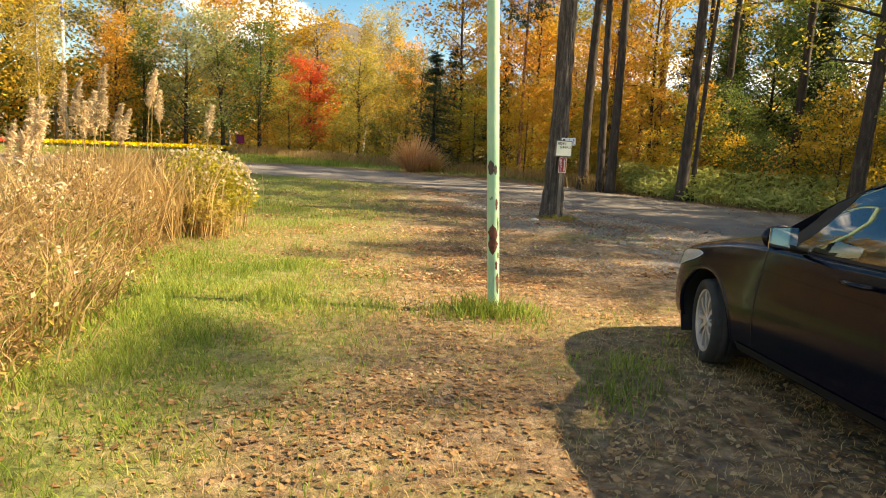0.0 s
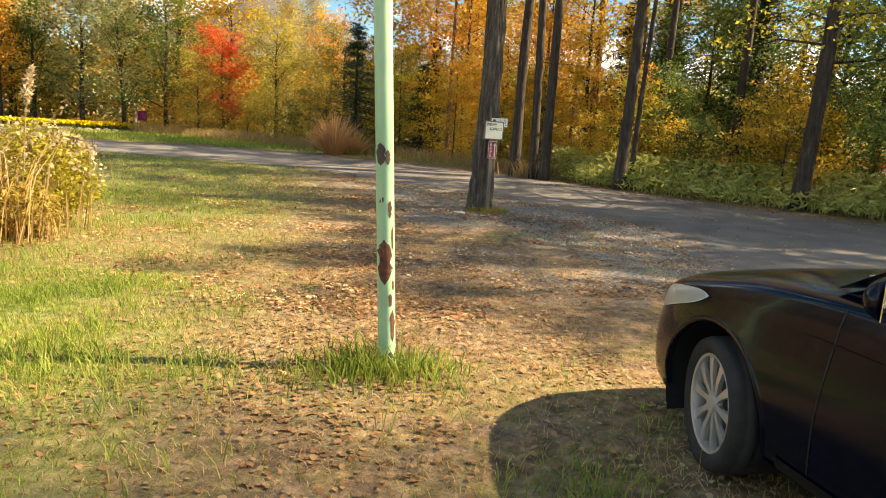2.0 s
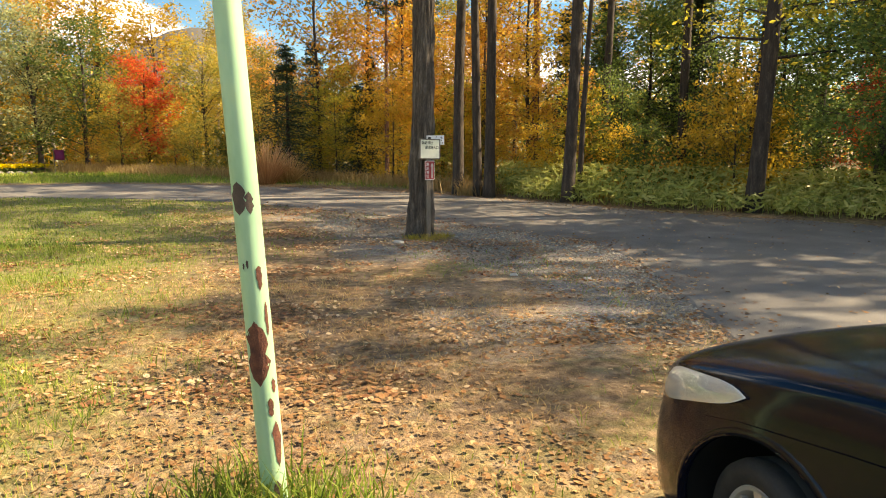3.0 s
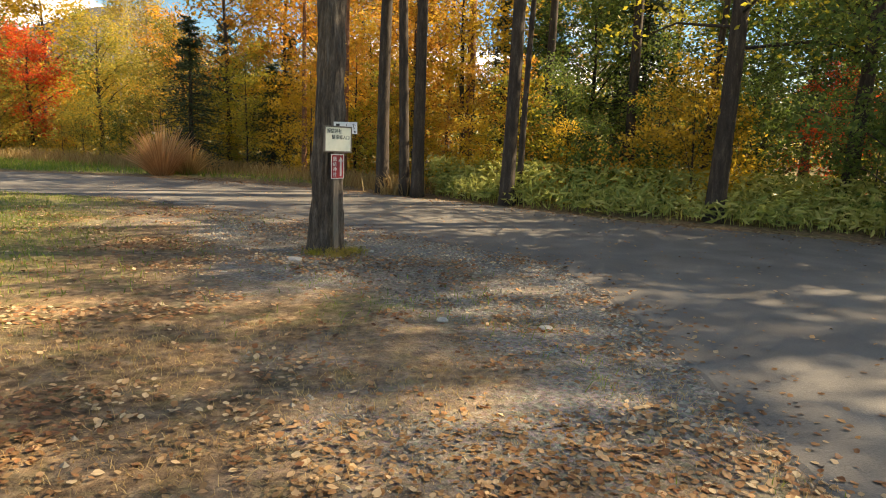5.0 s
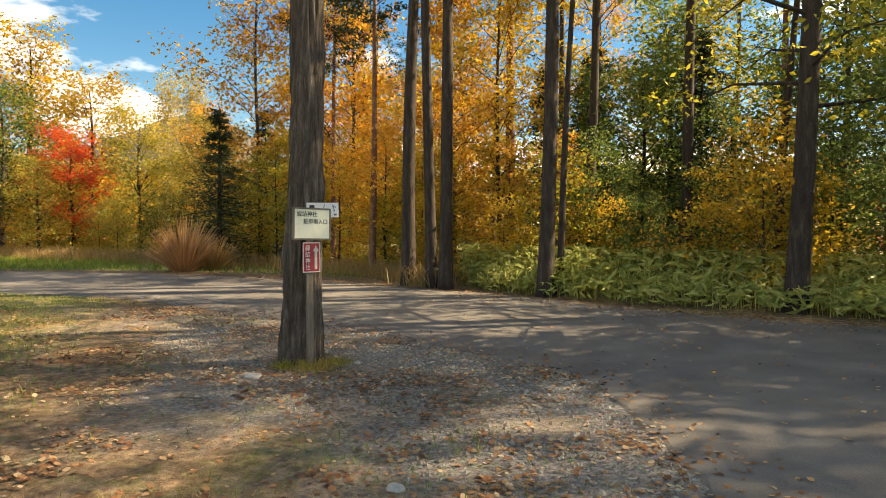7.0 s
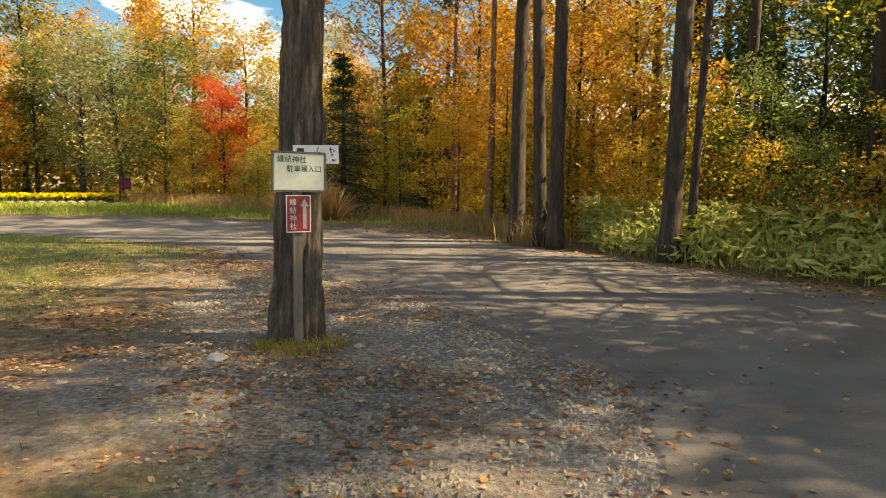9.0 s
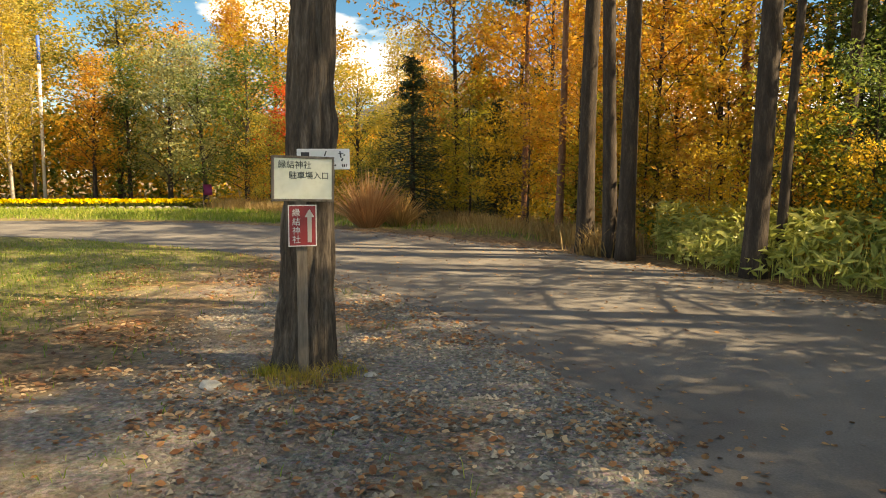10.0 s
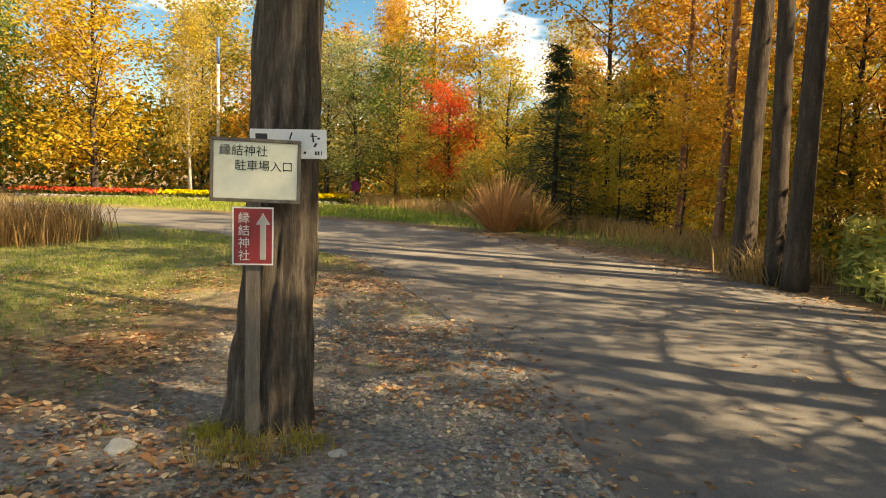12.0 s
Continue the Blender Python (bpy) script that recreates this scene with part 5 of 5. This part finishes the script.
# gravel stones
s = Soup()
p = field(15000, -1, 5, 8, 18.5, lambda x, y: gravel_at(x, y) ** 2 * off_road(x, y))
for x, y, z in p:
    r = 0.006 + 0.02 * rng.uniform() ** 3
    b = len(s.v)
    k = rng.uniform(0.6, 1.4, 6)
    s.v += [(x + r * k[0], y, z), (x, y + r * k[1], z), (x - r * k[2], y, z), (x, y - r * k[3], z), (x, y, z + r * 0.8 * k[4]), (x, y, z - r * 0.5)]
    s.f += [(b, b + 1, b + 4), (b + 1, b + 2, b + 4), (b + 2, b + 3, b + 4), (b + 3, b, b + 4)]
GRAVEL = leaf_mat("gravel_stone", [(0.0, (0.12, 0.10, 0.08)), (0.5, (0.30, 0.26, 0.20)), (1.0, (0.58, 0.53, 0.43))], trans=0.0, rough=0.9)
stuff("gravel", s, GRAVEL, "loose grey gravel on packed dirt", "gravel")


def make_stone(x, y, r, label):
    bm = bmesh.new()
    bmesh.ops.create_icosphere(bm, subdivisions=3, radius=1)
    for v in bm.verts:
        k = 1 + 0.28 * noise.noise(v.co * 1.3 + Vector((x, y, 0))) + 0.08 * noise.noise(v.co * 4)
        v.co = Vector((v.co.x * r * 1.25 * k, v.co.y * r * k, v.co.z * r * 0.5 * k))
    ob = new("stone", to_mesh(bm, "stone", mat("pale_stone", [(0.3, (0.28, 0.26, 0.22)), (0.7, (0.52, 0.50, 0.44))], scale=14, rough=0.9)))
    ob.matrix_world = pose(x, y, ground_z(x, y) + r * 0.12, 0, 0, x * 90)
    tagged(ob, label, "stone", "loose stones")


for x, y, r in ((1.63, 15.02, 0.075), (2.62, 15.62, 0.045), (2.95, 12.0, 0.05), (3.75, 11.7, 0.05), (0.9, 14.2, 0.035), (2.9, 14.7, 0.03)):
    make_stone(x, y, r, "flat pale stone lying in gravel")


def tuft(x, y, n, h, spread, material, label, width=0.008):
    """A clump of blades."""
    g = np.random.default_rng(int(abs(x * 100) + abs(y * 10)))
    q = g.normal(size=(n, 3)) * (spread, spread, 0) + (0, 0, -0.01)
    s = Soup()
    s.blades(q, h * g.uniform(0.4, 1.0, n), width, g, 0.9)
    ob = new("grass_tuft", s.mesh("grass_tuft", material))
    ob.location = (x, y, ground_z(x, y))
    tagged(ob, label, "grass tuft", "grass tufts", "stuff")


tuft(0.93, 6.82, 420, 0.24, 0.15, GRASS, "long green grass round the pole's foot", 0.009)
tuft(1.25, 6.85, 200, 0.15, 0.13, GRASS, "green grass clump beside the pole")
tuft(0.62, 6.75, 260, 0.15, 0.18, GRASS, "green grass clump near the pole")
tuft(2.16, 15.36, 420, 0.16, 0.13, PALE, "yellowing grass at the old tree's foot", 0.006)
tuft(1.86, 15.42, 160, 0.14, 0.07, YGREEN, "sparse grass at the trunk's base", 0.006)
tuft(2.42, 15.62, 160, 0.13, 0.08, YGREEN, "sparse grass at the trunk's base", 0.006)
for x, y in ((1.9, 5.2), (1.75, 4.9), (2.0, 5.6), (-2.0, 7.1), (-1.7, 6.3), (-1.4, 5.2)):
    tuft(x, y, 140, 0.13, 0.14, GRASS, "small green grass clump among leaves")
tuft(3.8, 23.9, 300, 0.7, 0.2, DRYGRASS, "tall straw grass between two trunks", 0.02)


# ---- weeds west of the lawn ----
def weed_inside(x, y):
    edge = float(np.interp(y, [2.5, 4, 5.8, 7.7, 9, 10.2, 11.5, 12.5], [-1.0, -1.3, -1.8, -2.4, -3.1, -3.9, -4.6, -5.2]))
    return smooth(0.05, 0.5, edge - x) * smooth(edge - 4.5, edge - 3.5, x)


def weed_height(x, y):
    edge = float(np.interp(y, [2.5, 4, 5.8, 7.7, 9, 10.2, 11.5, 12.5], [-1.0, -1.3, -1.8, -2.4, -3.1, -3.9, -4.6, -5.2]))
    return max(0.15, 0.22 + 0.62 * smooth(0.0, 1.3, edge - x) + 0.55 * fbm(x, y, 0.9, 90) + 0.35 * fbm(x, y, 2.6, 91))


for nm, m, count, k, wd, bend, lab in (("dry_weeds", DRYWEED, 9000, 1.0, 0.011, 1.7, "tangle of tall withered brown weeds"), ("straw_weeds", DRYGRASS, 3500, 1.1, 0.010, 1.2, "pale straw stalks in a weedy bank"),
                                        ("russet_weeds", RUSTGRASS, 4500, 0.95, 0.010, 1.3, "rust-brown stalks in a weedy bank"), ("green_weeds", GRASS, 6000, 0.75, 0.015, 1.6, "green grass leaves among dry weeds")):
    p = field(count, -8, -1, 2.6, 12.0, lambda x, y: weed_inside(x, y) * (0.15 + smooth(-0.25, 0.3, fbm(x, y, 1.1, 200 + count / 100))))
    s = Soup()
    s.blades(p, np.array([weed_height(x, y) for x, y, _ in p]) * k * rng.uniform(0.3, 1.35, len(p)), wd, rng, bend)
    stuff(nm, s, m, lab, "weeds")
for nm, m, count, size, lab in (("weed_leaves", PALE, 6000, 0.055, "small yellowed leaves on weed stalks"), ("brown_weed_leaves", DRYWEED, 9000, 0.07, "curled brown leaves on weed stalks"), ("green_weed_leaves", GREEN, 4000, 0.06, "green leaves low in the weeds")):
    p = field(count, -8, -1, 2.6, 12.0, lambda x, y: weed_inside(x, y) * (0.1 + smooth(-0.2, 0.3, fbm(x, y, 1.4, 300 + count / 100))))
    p[:, 2] += np.array([weed_height(x, y) for x, y, _ in p]) * rng.uniform(0.1, 0.95, len(p))
    s = Soup()
    s.leaves(p, size, rng, slim=0.4)
    stuff(nm, s, m, lab, "weeds")
p = field(4500, -8, -1, 2.6, 12.0, lambda x, y: weed_inside(x, y) * smooth(0.0, 0.3, fbm(x, y, 1.2, 95)))
p[:, 2] += np.array([weed_height(x, y) for x, y, _ in p]) * rng.uniform(0.85, 1.1, len(p))
s = Soup()
s.leaves(p, 0.04, rng, slim=0.7)
stuff("seed_heads", s, PLUME, "pale fluffy seed heads on dry weeds", "weeds")
# tall weeds further along the road's near edge
p = field(3500, -12.5, -7.2, 17, 22.5, lambda x, y: smooth(2.4, 1.2, math.hypot((x + 10) * 0.9, y - 20)))
s = Soup()
s.blades(p, rng.uniform(0.4, 1.1, len(p)), 0.018, rng, 0.6)
stuff("roadside_weeds", s, DRYWEED, "dry brown weeds beside the bend", "weeds")


def bush(x, y, r, h, leaves, count, size, label, seed, heads=0, stems=DRYGRASS):
    """A rounded herbaceous bush: stems, leaves, pale seed heads."""
    g = np.random.default_rng(seed)
    ob = thing("bush", pose(x, y, ground_z(x, y)), label, "bush")
    s = Soup()
    q = g.normal(size=(260, 3)) * (r * 0.45, r * 0.45, 0)
    s.blades(q, h * g.uniform(0.5, 0.95, 260), 0.012, g, 0.5)
    tagged(part("stalk_tangle", s.mesh("stalk_tangle", stems), ob), kind="stuff")
    d = g.normal(size=(count, 3))
    d /= np.linalg.norm(d, axis=1)[:, None]
    rad = g.uniform(0.35, 1.0, (count, 1)) ** 0.6 * (1 + 0.25 * np.array([[noise.noise(Vector(v) * 2.2 + Vector((seed, 0, 0)))] for v in d]))
    c = d * rad * (r, r, h * 0.5) + (0, 0, h * 0.52)
    s = Soup()
    s.leaves(c[c[:, 2] > 0.05], size, g)
    part("foliage", s.mesh("foliage", leaves), ob)
    if heads:
        d = g.normal(size=(heads, 3))
        d[:, 2] = abs(d[:, 2]) * 1.2
        d[:, 0] += 0.5
        d /= np.linalg.norm(d, axis=1)[:, None]
        s = Soup()
        s.leaves(d * (r * 1.03, r * 1.03, h * 0.54) + (0, 0, h * 0.5) + g.normal(size=(heads, 3)) * 0.04, 0.06, g, slim=0.8)
        tagged(part("fluff", s.mesh("fluff", PLUME), ob, "pale fluffy seed heads"), kind="stuff")
    return ob


bush(-3.65, 11.1, 0.75, 1.2, YGREEN, 3800, 0.075, "yellow-green goldenrod bush with fluffy pale seed heads", 5, 380)
bush(-3.3, 10.4, 0.4, 0.6, PALE, 1200, 0.07, "small orange-tinged bush beside the lawn", 6)
bush(-1.75, 3.0, 0.42, 0.3, YGREEN, 260, 0.13, "low broad-leaved green creeper in the grass", 7, 0, GRASS)


def pampas(x, y, h, plumes, label, seed, blades=420, leafmat=DRYGRASS, wide=0.35, arch=False):
    g = np.random.default_rng(seed)
    ob = thing("pampas_grass", pose(x, y, ground_z(x, y)), label, "grass", "pampas grasses")
    s = Soup()
    if arch:
        # stalks fanning out of one root
        for k in range(blades):
            a, f = g.uniform(0, 2 * math.pi), g.uniform(0, 1) ** 0.7
            r0, hh = wide * 0.35 * f, h * (1.05 - 0.35 * f * f) * g.uniform(0.4, 1.1)
            d = Vector((math.cos(a), math.sin(a), 0))
            q = [d * r0, d * (r0 + wide * 0.55 * f) + Vector((0, 0, hh * 0.6)), d * (r0 + wide * 1.15 * f) + Vector((0, 0, hh))]
            s.tube(q, [0.011, 0.009, 0.003], 3, cap=False)
    else:
        s.blades(g.normal(size=(blades, 3)) * (wide, wide, 0), h * 0.75 * g.uniform(0.4, 1.0, blades), 0.016, g, 0.8)
    part("leaf_clump", s.mesh("leaf_clump", leafmat), ob)
    for k in range(plumes):
        bx, by = g.normal(0, wide * 0.7, 2)
        lx, ly = g.normal(0, 0.16, 2) + np.array([0.10, 0.0])
        hh = h * g.uniform(0.78, 1.05)
        s = Soup()
        top = Vector((bx + lx, by + ly, hh))
        s.tube([(bx, by, 0), (bx + lx * 0.5, by + ly * 0.5, hh * 0.55), tuple(top)], [0.006, 0.005, 0.004], 5)
        part("stalk", s.mesh("stalk", leafmat), ob)
        n = 420
        t = g.uniform(0, 1, n)
        ax = Vector((lx, ly, hh)).normalized()
        wv = 0.045 * np.sin(np.pi * np.clip(t, 0.02, 1) ** 0.7)[:, None]
        c = np.array(top) + np.outer((t - 0.55) * 0.42, np.array(ax)) + g.normal(size=(n, 3)) * wv * 0.55 + np.outer(t * t * 0.05, (1, 0, -0.3))
        s = Soup()
        s.leaves(c, 0.075, g, droop=-0.6, slim=0.2)
        part("plume", s.mesh("plume", PLUME), ob, "feathery cream plume")
    return ob


pampas(-4.5, 9.3, 2.05, 8, "tall pampas grass with upright cream plumes", 11)
pampas(-4.1, 8.6, 1.95, 6, "tall pampas grass with upright cream plumes", 12)
pampas(-3.9, 10.2, 2.1, 4, "tall pampas grass with slanting cream plumes", 13)
pampas(-3.9, 7.0, 1.6, 7, "pampas grass with bent feathery plumes", 14)
pampas(-3.6, 6.0, 1.45, 6, "pampas grass with bent feathery plumes", 15)
pampas(-4.4, 6.6, 1.7, 7, "pampas grass with bent feathery plumes", 16)
pampas(-2.85, 28.7, 1.5, 0, "russet fan-shaped clump of dead pampas grass across the road", 17, 480, RUSTGRASS, 0.8, True)
pampas(-2.2, 29.4, 1.0, 0, "low russet clump of dead grass across the road", 18, 260, DRYGRASS, 0.6, True)

# ---- flower bed and far posts ----
FLOWER_Y = leaf_mat("yellow_petals", [(0.0, (0.55, 0.38, 0.01)), (1.0, (0.85, 0.65, 0.02))], trans=0.3)
FLOWER_R = leaf_mat("red_petals", [(0.0, (0.50, 0.04, 0.02)), (1.0, (0.75, 0.14, 0.05))], trans=0.3)


def flower_bed(x0, y0, x1, y1, petals, label, seed):
    g = np.random.default_rng(seed)
    ob = thing("flower_bed", pose(x0, y0, ground_z(x0, y0)), label, "flower bed")
    n = 2600
    t = g.uniform(0, 1, n)
    c = np.stack([(x1 - x0) * t, (y1 - y0) * t, np.zeros(n)], 1) + g.normal(size=(n, 3)) * (0.3, 0.45, 0)
    lift = 0.022 * (y1 - y0) * t
    s = Soup()
    low = c.copy()
    low[:, 2] = lift + g.uniform(0.0, 0.28, n)
    s.leaves(low, 0.14, g)
    part("foliage", s.mesh("foliage", GREEN), ob)
    hi = c.copy()
    hi[:, 2] = lift + g.uniform(0.24, 0.38, n)
    s = Soup()
    s.leaves(hi, 0.14, g, slim=0.9)
    part("blossom_carpet", s.mesh("blossom_carpet", petals), ob)
    k = 22
    for i in range(k):
        t0 = (i + 0.5) / k
        bm = bmesh.new()
        bmesh.ops.create_icosphere(bm, subdivisions=2, radius=0.2)
        for v in bm.verts:
            v.co *= 1 + 0.3 * noise.noise(v.co * 5 + Vector((i, 0, 0)))
            v.co.z *= 0.55
        part("edging_stone", to_mesh(bm, "edging_stone", STONE_GREY), ob, "", pose((x1 - x0) * t0 + 0.25, (y1 - y0) * t0 - 0.75, 0.022 * (y1 - y0) * t0 - 0.02, 0, 0, i * 50))


STONE_GREY = mat("grey_kerb_stone", [(0.3, (0.12, 0.11, 0.10)), (0.7, (0.30, 0.28, 0.25))], scale=6, rough=0.9)
flower_bed(-22.8, 34.2, -14.6, 37.0, FLOWER_Y, "bed of bright yellow flowers edged with stones", 3)
flower_bed(-29.5, 31.2, -23.8, 33.6, FLOWER_R, "bed of red flowers before the trees", 4)

ob = thing("banner", pose(-13.2, 35.6, ground_z(0, 35.6)), "small purple banner on a thin stick beside the verge", "banner")
s = Soup()
s.tube([(0, 0, -0.05), (0, 0, 1.1)], [0.015, 0.012], 8)
part("stick", s.mesh("stick", GREYWOOD), ob)
bm = bmesh.new()
rows = [[bm.verts.new((0.01 + 0.42 * i / 6, 0.03 * math.sin(i * 1.1 + j), 0.6 + 0.45 * j / 4)) for i in range(7)] for j in range(5)]
for a, b in zip(rows, rows[1:]):
    for i in range(6):
        bm.faces.new((a[i], a[i + 1], b[i + 1], b[i]))
bmesh.ops.solidify(bm, geom=bm.faces[:], thickness=0.004)
part("cloth", to_mesh(bm, "cloth", plain("purple_cloth", (0.28, 0.04, 0.16), 0.9)), ob, "faded purple cloth")

ob = thing("marker_pole", pose(-24.4, 38.3, ground_z(0, 38.3)), "tall white pole with a blue top by the trees", "pole")
s = Soup()
s.tube([(0, 0, -0.1), (0, 0, 6.9)], [0.08, 0.08], 12)
part("post", s.mesh("post", plain("white_pole_paint", (0.7, 0.7, 0.7), 0.5), True), ob)
s = Soup()
s.tube([(0, 0, 6.9), (0, 0, 8.3)], [0.085, 0.085], 12)
part("top", s.mesh("top", plain("blue_pole_paint", (0.05, 0.14, 0.5), 0.5), True), ob, "blue painted top")
ob = thing("timber_rack", pose(-25.8, 38.4, ground_z(0, 38.4)), "weathered timber frame of upright posts among the trees", "frame")
for dx, hh in ((-0.7, 6.4), (-0.2, 6.4), (0.7, 6.2)):
    s = Soup()
    s.tube([(dx, 0, -0.1), (dx, 0, hh)], [0.07, 0.06], 8)
    part("post", s.mesh("post", GREYWOOD, True), ob)
s = Soup()
s.tube([(-0.9, -0.08, 5.2), (0.95, -0.08, 5.2)], [0.05, 0.05], 8)
part("crossbar", s.mesh("crossbar", GREYWOOD, True), ob)
